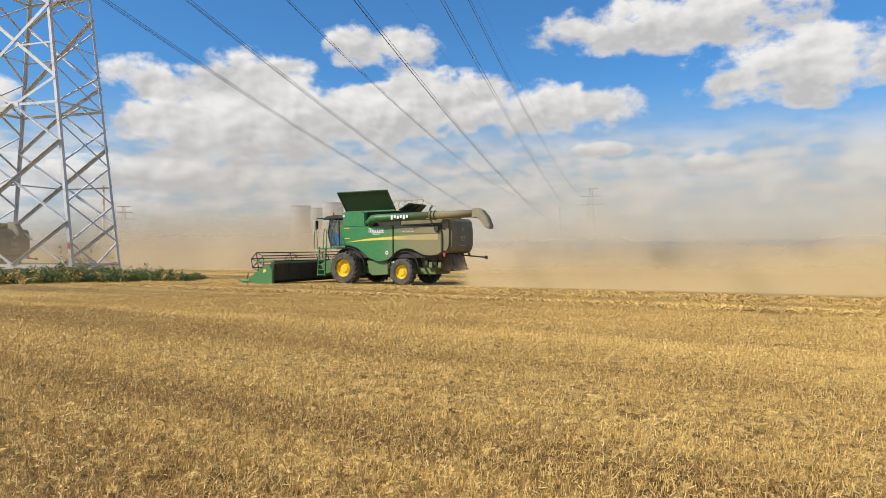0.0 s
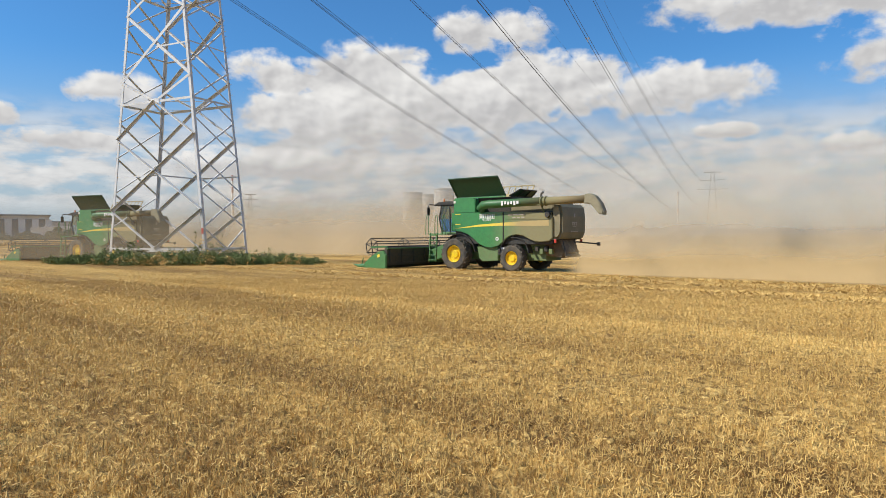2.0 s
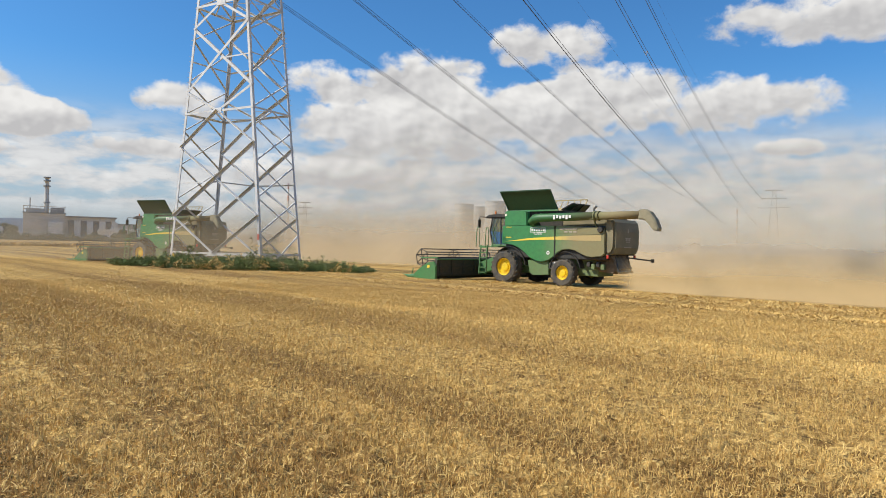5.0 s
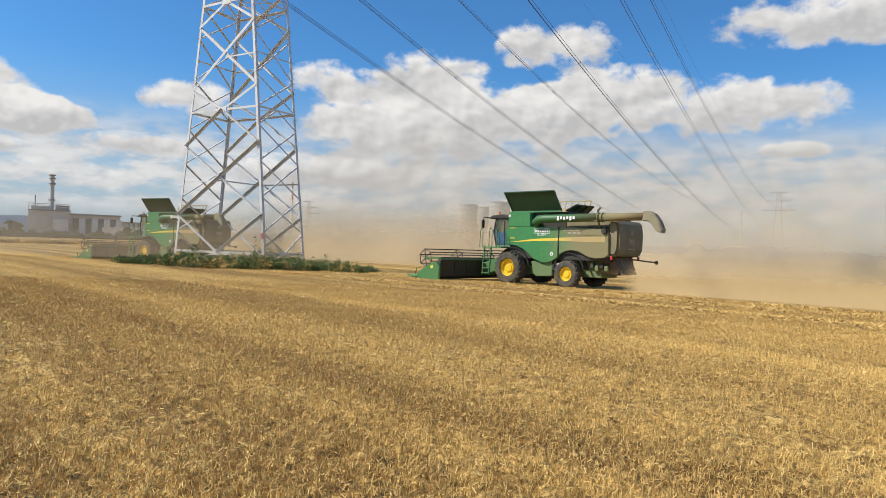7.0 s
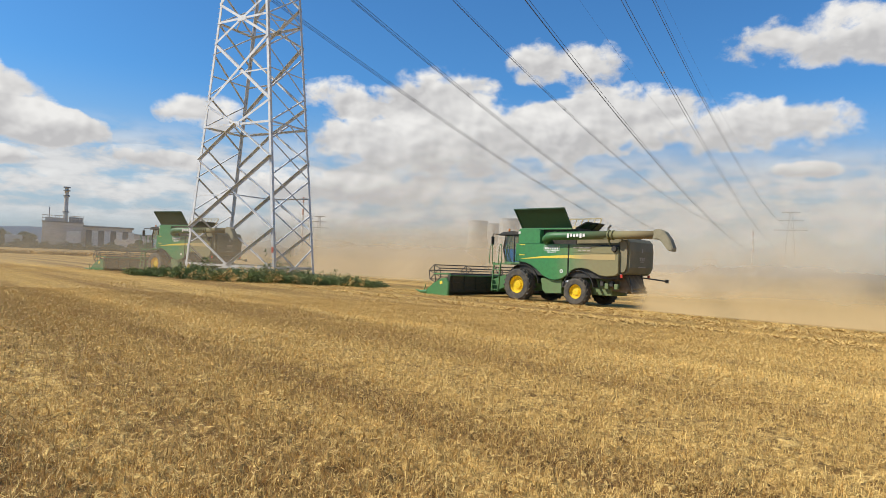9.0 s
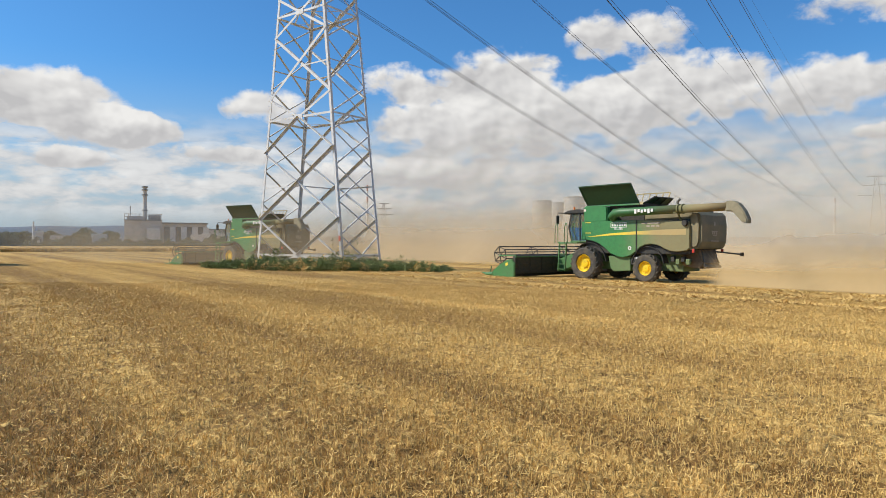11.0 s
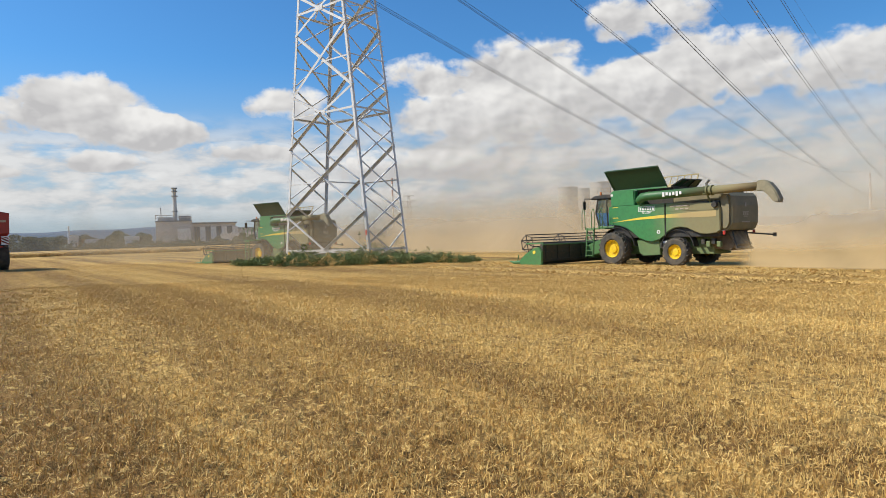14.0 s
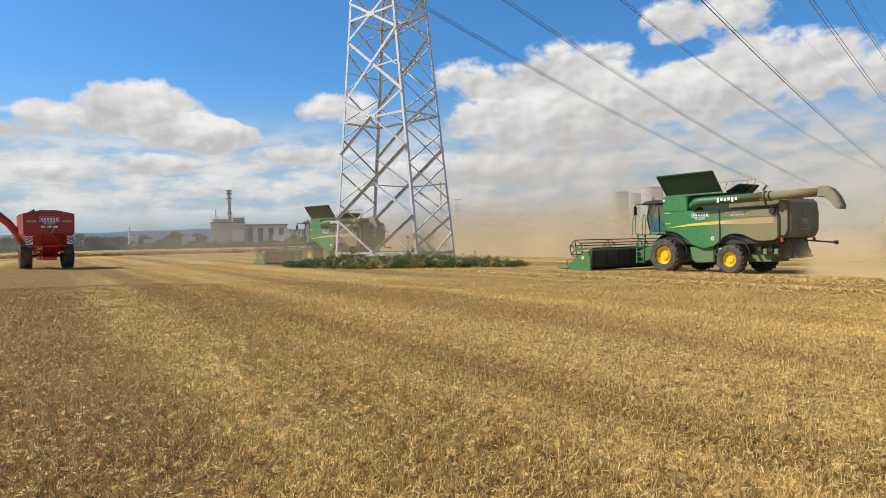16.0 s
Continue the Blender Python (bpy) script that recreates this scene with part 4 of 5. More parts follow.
def bars(parent, m, rows, material, name="sign_bar"):
    """Plain bars in place of writing: rows of (x, z, width, height) on a local plate."""
    for x, z, w, h in rows:
        bm = bmesh.new()
        box(bm, (x, 0, z), (w, 0.008, h))
        part(name, bm, material, parent).matrix_local = m


def frame_rows(w, h, t):
    return [(0, h / 2, w, t), (0, -h / 2, w, t), (-w / 2, 0, t, h), (w / 2, 0, t, h)]


def wheel(parent, x, y, r, w, lugs, rim_r, rim_mat):
    """A lugged tyre with a dished rim; y carries the side."""
    s = 1 if y > 0 else -1
    bm = bmesh.new()
    h = w / 2
    lathe(bm, [(rim_r, -h * 0.8), (rim_r * 1.12, -h * 0.98), (r * 0.86, -h), (r * 0.94, -h * 0.86), (r * 0.955, -h * 0.4), (r * 0.96, 0),
               (r * 0.955, h * 0.4), (r * 0.94, h * 0.86), (r * 0.86, h), (rim_r * 1.12, h * 0.98), (rim_r, h * 0.8)], (0, 0, 0), "y", 44)
    for k in range(lugs):
        for side in (1, -1):
            a = (k + (0.5 if side > 0 else 0)) * math.tau / lugs
            turn = Matrix.Rotation(-a, 4, "Y") @ Matrix.Translation((r * 0.965, side * h * 0.48, 0)) @ Matrix.Rotation(side * 0.75, 4, "X")
            box(bm, (0, 0, 0), (r * 0.085, h * 1.08, r * 0.085), 0.0, turn)
    tyre = part("wheel", bm, M["tyre"], parent, "black lugged tyre caked with dust")
    tyre.location = (x, y, r)
    bm = bmesh.new()
    lathe(bm, [(rim_r, h * 0.95 * s), (rim_r * 1.03, h * 0.8 * s), (rim_r * 0.94, h * 0.78 * s), (rim_r * 0.84, h * 0.42 * s), (rim_r * 0.5, h * 0.36 * s), (rim_r * 0.45, h * 0.62 * s), (rim_r * 0.2, h * 0.66 * s), (0.01, h * 0.66 * s)], (0, 0, 0), "y", 32)
    part("rim", bm, rim_mat, tyre, smooth=False)
    for k in range(10):
        bm = bmesh.new()
        a = k * math.tau / 10
        c = Vector((math.cos(a) * rim_r * 0.64, h * 0.40 * s, math.sin(a) * rim_r * 0.64))
        bar(bm, c - Vector((0, 0.03, 0)), c + Vector((0, 0.03, 0)), 0.035, 0.03, 6)
        part("bolt", bm, rim_mat, tyre)
    return tyre


def build_harvester(m):
    h = thing("combine_harvester", m, "dusty green combine harvester with yellow wheels and open tank lids", "harvester", "harvesters at work in the field")
    WB = -4.05
    for s in (1, -1):
        wheel(h, 0, 1.66 * s, 1.0, 0.72, 20, 0.52, M["yellow"])
        wheel(h, WB, 1.46 * s, 0.80, 0.56, 18, 0.40, M["yellow"])
    # side panels
    front = [(0.55, 2.42), (0.5, 3.52), (-3.38, 3.52), (-3.38, 1.75), (-3.0, 1.50), (-2.5, 1.38), (-2.1, 1.42), (-1.6, 1.62), (-1.2, 1.93), (-0.8, 2.18), (-0.3, 2.34), (0.2, 2.40)]
    rear = [(-3.42, 3.52), (-6.55, 3.40), (-6.67, 3.1), (-6.67, 1.95), (-6.45, 1.80), (-5.88, 1.74), (-5.5, 1.78), (-5.15, 1.92), (-4.75, 2.10), (-4.3, 2.16), (-3.9, 2.10), (-3.6, 1.96), (-3.42, 1.82)]
    for s in (1, -1):
        for nm, ol in (("front_side_panel", front), ("rear_side_panel", rear)):
            bm = bmesh.new()
            slab(bm, ol, 1.36 * s, 1.55 * s, 0.035)
            part(nm, bm, M["green"], h)
        for ol in ([(0.25, 2.56), (-1.6, 2.78), (-3.36, 2.88), (-3.36, 2.70), (-1.6, 2.66)], [(-3.44, 2.88), (-5.0, 2.95), (-6.45, 2.98), (-6.45, 2.66), (-5.2, 2.66), (-3.44, 2.70)]):
            bm = bmesh.new()
            slab(bm, ol, 1.551 * s, 1.558 * s)
            part("stripe", bm, M["stripe"], h, "yellow swoosh stripe")
        # pressed crease and shadow line along the rear panel
        bm = bmesh.new()
        bar(bm, (-3.5, 1.552 * s, 3.08), (-6.55, 1.552 * s, 3.04), 0.03, 0.03)
        part("crease", bm, M["green"], h)
        bm = bmesh.new()
        box(bm, (-3.4, 1.545 * s, 2.6), (0.035, 0.03, 1.85))
        part("panel_gap", bm, M["black"], h)
        # wheel-arch liners
        for cx, r in ((0.0, 1.22), (WB, 1.0)):
            bm = bmesh.new()
            rows = []
            for k in range(13):
                w = math.pi * (0.5 + k) / 13
                rows.append([bm.verts.new((cx + q * math.cos(w), y * s, 0.98 + q * 1.02 * math.sin(w))) for q, y in ((r, 0.97), (r, 1.47), (r + 0.04, 1.47), (r + 0.04, 0.97))])
            for p, q in zip(rows, rows[1:]):
                for k in range(4):
                    bm.faces.new((p[k], p[(k + 1) % 4], q[(k + 1) % 4], q[k]))
            bm.faces.new(rows[0][::-1])
            bm.faces.new(rows[-1])
            bmesh.ops.recalc_face_normals(bm, faces=bm.faces[:])
            part("wheel_arch", bm, M["black"], h)
    # inner body
    bm = bmesh.new()
    box(bm, (-3.1, 0, 2.55), (6.9, 2.7, 1.9), 0.05)
    part("body_core", bm, M["black"], h)
    bm = bmesh.new()
    box(bm, (-3.1, 0, 1.2), (5.6, 1.7, 1.1), 0.06)
    part("threshing_housing", bm, M["green_plain"], h)
    bm = bmesh.new()
    slab(bm, [(-1.35, 1.45), (-2.9, 1.45), (-2.9, 0.62), (-1.75, 0.55), (-1.5, 0.75)], 0.9, 1.38, 0.03)
    part("fuel_tank_cover", bm, M["green_plain"], h)
    bm = bmesh.new()
    slab(bm, [(-1.35, 1.45), (-2.9, 1.45), (-2.9, 0.62), (-1.75, 0.55), (-1.5, 0.75)], -1.38, -0.9, 0.03)
    part("fuel_tank_cover", bm, M["green_plain"], h)
    for c, sz, mm, nm in (((-3.15, 1.30, 1.15), (0.42, 0.25, 0.32), "black", "battery_box"), ((-3.2, 1.36, 1.36), (0.34, 0.03, 0.12), "white", "warning_label"),
                          ((-3.3, 1.25, 0.78), (0.34, 0.3, 0.25), "green_plain", "tool_box")):
        bm = bmesh.new()
        box(bm, c, sz, 0.02)
        part(nm, bm, M[mm], h)
    bm = bmesh.new()
    bar(bm, (0, -1.5, 1.0), (0, 1.5, 1.0), 0.22, 0.22, 12)
    part("front_axle", bm, M["green_plain"], h)
    bm = bmesh.new()
    bar(bm, (WB, -1.4, 0.8), (WB, 1.4, 0.8), 0.15, 0.15)
    box(bm, (WB, 0, 1.0), (0.5, 0.9, 0.5), 0.05)
    part("rear_axle", bm, M["grime"], h)
    # grain tank, engine deck
    bm = bmesh.new()
    slab(bm, [(0.45, 3.5), (0.45, 4.36), (0.32, 4.44), (-1.0, 4.44), (-1.25, 4.36), (-1.28, 3.5)], -1.42, 1.42, 0.05)
    part("tank_front", bm, M["green"], h)
    bm = bmesh.new()
    for s in (1, -1):
        box(bm, (-2.4, 1.05 * s, 3.95), (2.4, 0.06, 0.95), 0.01)
    box(bm, (-3.6, 0, 3.95), (0.06, 2.1, 0.95), 0.01)
    box(bm, (-2.4, 0, 3.55), (2.4, 2.1, 0.06))
    part("grain_tank", bm, M["black"], h, "dark open grain tank")
    bm = bmesh.new()
    box(bm, (-1.6, 1.38, 4.42), (3.75, 0.08, 0.08), 0.01)
    part("tank_rim", bm, M["green"], h)
    bm = bmesh.new()
    box(bm, (-5.1, 0, 3.78), (2.9, 2.3, 0.62), 0.12)
    part("engine_deck", bm, M["hood"], h)
    for k in range(4):
        bm = bmesh.new()
        box(bm, (-4.1 - k * 0.75, 0.9, 4.14), (0.4, 0.5, 0.10 + 0.05 * (k % 2)), 0.03)
        part("deck_hatch", bm, M["spout"], h)
    bm = bmesh.new()
    tube(bm, [(-4.6, -0.7, 3.9), (-4.6, -0.7, 4.6), (-4.75, -0.7, 4.75)], [0.08] * 3, 10)
    part("exhaust", bm, M["steel"], h)

    def lid(name, a, b, c, d, outer, inner, ribs, sheet=1.0):
        """A thin folding lid with a rib frame on its inner side."""
        a, b, c, d = map(Vector, (a, b, c, d))
        nrm = (b - a).cross(d - a).normalized() * 0.04
        bm = bmesh.new()
        skin = (a, b, b.lerp(c, sheet), a.lerp(d, sheet))
        lo, hi = [bm.verts.new(p - nrm) for p in skin], [bm.verts.new(p) for p in skin]
        bm.faces.new(lo[::-1])
        bm.faces.new(hi)
        for k in range(4):
            bm.faces.new((lo[k], lo[(k + 1) % 4], hi[(k + 1) % 4], hi[k]))
        bmesh.ops.recalc_face_normals(bm, faces=bm.faces[:])
        ob = part(name, bm, outer, h)
        bm = bmesh.new()
        for p, q in ((a, b), (b, c), (c, d), (d, a)):
            bar(bm, p, q, 0.06, 0.06)
        part("rim_bar", bm, inner, ob)
        for k in range(1, ribs + 1):
            t = k / (ribs + 1)
            bm = bmesh.new()
            bar(bm, a.lerp(b, t) + nrm * 0.6, d.lerp(c, t) + nrm * 0.6, 0.04, 0.05)
            part("rib", bm, inner, ob)

    lid("tank_lid", (0.15, 1.38, 4.46), (-3.45, 1.38, 4.46), (-3.35, 2.08, 5.58), (0.30, 2.08, 5.58), M["lid"], M["lid"], 0)
    lid("tank_lid", (-3.45, -1.38, 4.46), (0.15, -1.38, 4.46), (0.30, -1.95, 5.26), (-3.35, -1.95, 5.26), M["lid_in"], M["lid_in"], 7, 0.35)
    lid("tank_end_lid", (-3.6, 1.2, 4.46), (-3.6, -1.2, 4.46), (-4.15, -0.95, 4.82), (-4.15, 0.95, 4.82), M["lid"], M["black"], 2)
    lid("tank_end_lid", (0.25, -1.2, 4.46), (0.25, 1.2, 4.46), (0.75, 0.95, 4.95), (0.75, -0.95, 4.95), M["lid"], M["lid"], 2)
    # unloading auger
    bm = bmesh.new()
    tube(bm, [(-1.75, 0.9, 3.55), (-1.78, 1.35, 3.62), (-1.85, 1.68, 3.78), (-2.1, 1.78, 3.93), (-2.5, 1.8, 3.97), (-6.25, 1.76, 4.03)], [0.23, 0.24, 0.25, 0.25, 0.24, 0.23], 18)
    part("unloading_auger", bm, M["pipe"], h, "long green unloading auger tube", smooth=True)
    bm = bmesh.new()
    tube(bm, [(-6.25, 1.76, 4.03), (-8.90, 1.74, 4.05)], [0.215, 0.21], 18)
    part("auger_extension", bm, M["pipe"], h, "dusty beige end of the auger tube", smooth=True)
    for x, r in ((-6.16, 0.27), (-6.40, 0.27), (-2.6, 0.26)):
        bm = bmesh.new()
        tube(bm, [(x + 0.04, 1.765, 4.03 if x < -5 else 3.975), (x - 0.04, 1.765, 4.03 if x < -5 else 3.98)], [r, r], 18)
        part("auger_clamp", bm, M["pipe"], h)
    bm = bmesh.new()
    slab(bm, [(-8.80, 3.81), (-8.85, 4.31), (-9.15, 4.33), (-9.45, 4.19), (-9.75, 3.81), (-9.94, 3.37), (-9.90, 3.19), (-9.65, 3.25), (-9.35, 3.61), (-9.15, 3.79)], 1.50, 1.98, 0.05)
    part("auger_spout", bm, M["spout"], h, "dusty olive spout of the auger")
    bm = bmesh.new()
    bar(bm, (-6.06, 1.4, 3.4), (-6.06, 1.72, 3.88), 0.07, 0.07)
    box(bm, (-6.06, 1.74, 3.86), (0.3, 0.4, 0.06))
    part("auger_cradle", bm, M["pipe"], h)
    # cab
    bm = bmesh.new()
    slab(bm, [(0.45, 2.35), (0.55, 4.05), (1.75, 4.05), (1.95, 3.2), (1.7, 2.3)], -0.98, 0.98, 0.05)
    part("cab_glass", bm, M["glass"], h, "tinted blue-green cab glazing")
    for s in (1, -1):
        for p, q in (((1.78, 4.05), (1.97, 3.2)), ((1.97, 3.2), (1.72, 2.3)), ((0.55, 4.05), (0.45, 2.3)), ((1.1, 4.05), (1.05, 2.3))):
            bm = bmesh.new()
            bar(bm, (p[0], 0.985 * s, p[1]), (q[0], 0.985 * s, q[1]), 0.07, 0.06)
            part("cab_post", bm, M["black"], h)
    bm = bmesh.new()
    slab(bm, [(0.4, 4.05), (0.42, 4.24), (1.2, 4.32), (2.0, 4.26), (2.35, 4.12), (2.3, 4.04)], -1.08, 1.08, 0.05)
    part("cab_roof", bm, M["black"], h)
    bm = bmesh.new()
    box(bm, (1.05, 0, 2.28), (1.6, 2.0, 0.18), 0.04)
    part("cab_floor", bm, M["green_plain"], h)
    bm = bmesh.new()
    box(bm, (0.85, 0, 2.7), (0.5, 0.55, 0.14), 0.05)
    box(bm, (0.62, 0, 3.05), (0.14, 0.5, 0.7), 0.05)
    part("driver_seat", bm, M["black"], h)
    for y in (-0.7, -0.35, 0.35, 0.7):
        bm = bmesh.new()
        box(bm, (2.34, y, 4.15), (0.06, 0.18, 0.11), 0.015)
        part("work_light", bm, M["lamp"], h)
    for s in (1, -1):
        bm = bmesh.new()
        tube(bm, [(2.2, 1.0 * s, 4.1), (2.45, 1.45 * s, 4.12), (2.45, 1.5 * s, 3.95)], [0.03] * 3, 8)
        part("mirror_arm", bm, M["black"], h)
        bm = bmesh.new()
        box(bm, (2.45, 1.5 * s, 3.68), (0.08, 0.24, 0.52), 0.03)
        part("mirror", bm, M["black"], h)
    bm = bmesh.new()
    bar(bm, (1.0, 0.7, 4.3), (1.0, 0.7, 4.75), 0.014, 0.008, 6)
    part("antenna", bm, M["black"], h)
    bm = bmesh.new()
    bar(bm, (1.6, 0.9, 4.3), (1.6, 0.9, 4.48), 0.06, 0.055, 10)
    part("beacon", bm, M["orange"], h, "orange warning beacon")
    # platform, ladder, rails
    bm = bmesh.new()
    box(bm, (1.2, 1.55, 2.22), (1.5, 1.0, 0.08), 0.01)
    part("platform", bm, M["green_plain"], h)
    lad = []
    for x in (1.28, 1.82):
        bm = bmesh.new()
        bar(bm, (x, 2.02, 2.3), (x, 2.16, 0.5), 0.05, 0.10)
        lad.append(part("ladder_rail", bm, M["green_plain"], h))
    for k in range(6):
        bm = bmesh.new()
        box(bm, (1.55, 2.16 - k * 0.026, 0.6 + k * 0.31), (0.54, 0.18, 0.05), 0.008)
        part("ladder_step", bm, M["green_plain"], h)
    for x, y0 in ((1.2, 2.05), (1.95, 2.05), (0.6, 2.05)):
        bm = bmesh.new()
        tube(bm, [(x, y0, 2.2), (x, y0 + 0.02, 3.2), (x + 0.06, y0, 3.42), (x + 0.16, y0 - 0.02, 3.42), (x + 0.22, y0, 3.2), (x + 0.24, y0 + 0.02, 2.2)], [0.024] * 6, 8)
        part("handrail", bm, M["green_plain"], h)
    # feeder house and header
    bm = bmesh.new()
    slab(bm, [(0.9, 1.9), (0.9, 1.0), (3.0, 0.35), (3.1, 1.15)], -0.72, 0.72, 0.05)
    part("feeder_house", bm, M["green_plain"], h)
    W = 4.7
    bm = bmesh.new()
    slab(bm, [(3.05, 0.32), (3.05, 1.38), (3.15, 1.44), (3.25, 1.38), (3.35, 0.42), (4.6, 0.20), (4.75, 0.16), (4.6, 0.12), (3.4, 0.14)], -W, W)
    part("header_trough", bm, M["header_back"], h, "dark back wall and floor of the cutting header")
    for z in (0.45, 0.9, 1.36):
        bm = bmesh.new()
        bar(bm, (3.02, -W, z), (3.02, W, z), 0.09, 0.07)
        part("header_beam", bm, M["header_back"] if z < 1.2 else M["green_plain"], h)
    for k in range(9):
        y = -W + 0.55 + k * 1.08
        bm = bmesh.new()
        bar(bm, (3.0, y, 0.4), (3.0, y, 1.36), 0.06, 0.05)
        part("header_rib", bm, M["header_back"], h)
    for s in (1, -1):
        bm = bmesh.new()
        slab(bm, [(3.0, 0.14), (3.0, 0.95), (3.25, 1.22), (3.7, 1.15), (4.4, 0.80), (5.0, 0.36), (5.1, 0.15), (4.6, 0.06), (3.3, 0.06)], W * s, (W + 0.16) * s, 0.04)
        shield = part("header_end_shield", bm, M["green_plain"], h, "bright green end shield of the header")
        bm = bmesh.new()
        slab(bm, [(3.5, 0.85), (3.55, 1.02), (3.75, 0.95), (3.72, 0.78)], (W + 0.161) * s, (W + 0.168) * s)
        part("warning_label", bm, M["stripe"], shield)
        bm = bmesh.new()
        tube(bm, [(4.9, (W + 0.08) * s, 0.28), (5.5, (W + 0.1) * s, 0.24), (5.95, (W + 0.1) * s, 0.34)], [0.12, 0.09, 0.02], 8)
        bar(bm, (5.2, (W + 0.08) * s, 0.3), (5.0, (W + 0.14) * s, 0.75), 0.03, 0.03, 6)
        part("crop_divider", bm, M["green_plain"], h)
        bm = bmesh.new()
        bar(bm, (3.1, (W - 0.12) * s, 1.45), (4.55, (W - 0.12) * s, 1.42), 0.10, 0.07)
        part("reel_arm", bm, M["green_plain"], h)
    bm = bmesh.new()
    tube(bm, [(3.75, -W + 0.1, 0.62), (3.75, W - 0.1, 0.62)], [0.2, 0.2], 14)
    for k in range(170):
        a = k * 0.55
        y = (k / 169 * 2 - 1) * (W - 0.2)
        c = Vector((3.75 + 0.27 * math.cos(a), y, 0.62 + 0.27 * math.sin(a)))
        box(bm, c, (0.16, 0.05, 0.06), 0.0, Matrix.Rotation(-a, 4, "Y"))
    part("header_auger", bm, M["red_bright"], h, "red feed auger of the header")
    bm = bmesh.new()
    tube(bm, [(4.55, -W + 0.15, 1.42), (4.55, W - 0.15, 1.42)], [0.06, 0.06], 10)
    reel = part("reel_shaft", bm, M["black"], h)
    for k in range(6):
        a = k * math.tau / 6 + 0.35
        px, pz = 4.55 + 0.56 * math.cos(a), 1.42 + 0.56 * math.sin(a)
        bm = bmesh.new()
        tube(bm, [(px, -W + 0.15, pz), (px, W - 0.15, pz)], [0.03, 0.03], 8)
        bat = part("reel_bat", bm, M["black"], reel)
        bm = bmesh.new()
        for j in range(58):
            y = -W + 0.25 + j * 0.16
            bar(bm, (px, y, pz), (px - 0.05, y, pz - 0.24), 0.008, 0.008)
        part("tines", bm, M["steel"], reel)
    for y in (-W + 0.18, -W / 3, W / 3, W - 0.18):
        bm = bmesh.new()
        for k in range(6):
            a, b = k * math.tau / 6 + 0.35, (k + 1) * math.tau / 6 + 0.35
            p = Vector((4.55 + 0.56 * math.cos(a), y, 1.42 + 0.56 * math.sin(a)))
            q = Vector((4.55 + 0.56 * math.cos(b), y, 1.42 + 0.56 * math.sin(b)))
            bar(bm, p, q, 0.05, 0.03)
            bar(bm, p, (4.55, y, 1.42), 0.06, 0.03)
        part("reel_spider", bm, M["black"], reel)
    # rear hood, chopper, tow bar
    bm = bmesh.new()
    slab(bm, [(-6.55, 1.95), (-6.55, 3.55), (-6.65, 3.82), (-6.95, 3.88), (-7.13, 3.7), (-7.21, 3.2), (-7.19, 2.3), (-7.05, 1.98), (-6.85, 1.9)], -1.42, 1.42, 0.12)
    hood = part("rear_hood", bm, M["hood"], h, "dark dusty rear hood")
    bars(hood, Matrix.Translation((-7.22, 0, 2.75)) @ pose(0, 0, 0, 0, 0, -90), [(0, 0.1, 0.62, 0.05), (-0.2, 0, 0.12, 0.14), (0, 0, 0.12, 0.14), (0.2, 0, 0.12, 0.14), (0, -0.12, 0.4, 0.05), (0, -0.42, 0.8, 0.05), (0, 0.5, 0.14, 0.22)], M["cream"])
    bm = bmesh.new()
    lathe(bm, [(0.02, 0.06), (0.14, 0.06), (0.17, 0.0), (0.17, -0.12)], (-6.40, 1.62, 3.28), "y", 20)
    part("rear_lamp", bm, M["black"], h)
    for s in (1, -1):
        bm = bmesh.new()
        box(bm, (-6.85, 1.5 * s, 1.80), (0.12, 0.10, 0.20), 0.02)
        part("tail_light", bm, M["red_bright"], h, "red tail light")
        bm = bmesh.new()
        bar(bm, (-6.45, 1.3 * s, 1.9), (-6.85, 1.5 * s, 1.9), 0.05, 0.05)
        part("light_bracket", bm, M["steel"], h)
    bm = bmesh.new()
    slab(bm, [(-5.45, 1.75), (-6.65, 1.85), (-7.10, 1.15), (-6.85, 0.85), (-5.94, 0.95), (-5.51, 1.2)], -0.85, 0.85, 0.05)
    part("straw_chopper", bm, M["grime"], h)
    bm = bmesh.new()
    slab(bm, [(-6.65, 1.2), (-6.80, 1.25), (-7.20, 0.95), (-7.15, 0.88)], -0.8, 0.8)
    part("spreader_plate", bm, M["grime"], h)
    for y in (-0.5, 0.9):
        bm = bmesh.new()
        bar(bm, (-6.95, y, 1.9), (-7.20, y, 0.95), 0.05, 0.05)
        part("spreader_strut", bm, M["black"], h)
    bm = bmesh.new()
    tube(bm, [(-6.95, -0.6, 1.75), (-8.25, -0.9, 1.62)], [0.04, 0.04], 8)
    box(bm, (-8.27, -0.9, 1.62), (0.16, 0.12, 0.2), 0.02)
    part("tow_bar", bm, M["black"], h)
    for k in range(4):
        bm = bmesh.new()
        box(bm, (-5.45 - 0.3 * k, 1.1, 1.35 - 0.14 * (k % 2)), (0.22, 0.22, 0.3), 0.03)
        part("drive_cover", bm, M["green_plain"] if k % 2 else M["black"], h)
    # writing on the side
    for s in (1, -1):
        flip = pose(0, 0, 0, 0, 0, 0 if s < 0 else 180)
        up = pose(0, 0, 0, 90, 0, 0)
        at = lambda x, z, y=1.556: Matrix.Translation((x, y * s, z)) @ flip
        bars(h, at(-2.2, 3.26), frame_rows(1.1, 0.26, 0.025) + [(-0.42 + k * 0.168, 0, 0.11, 0.15) for k in range(6)], M["white"])
        lettering(h, "SLU\u017dBY", 0.19, at(-2.2, 2.99) @ up, M["white"], "white lettering")
        bars(h, at(-4.3, 3.32), [(0, 0, 1.15, 0.07)], M["cream"])
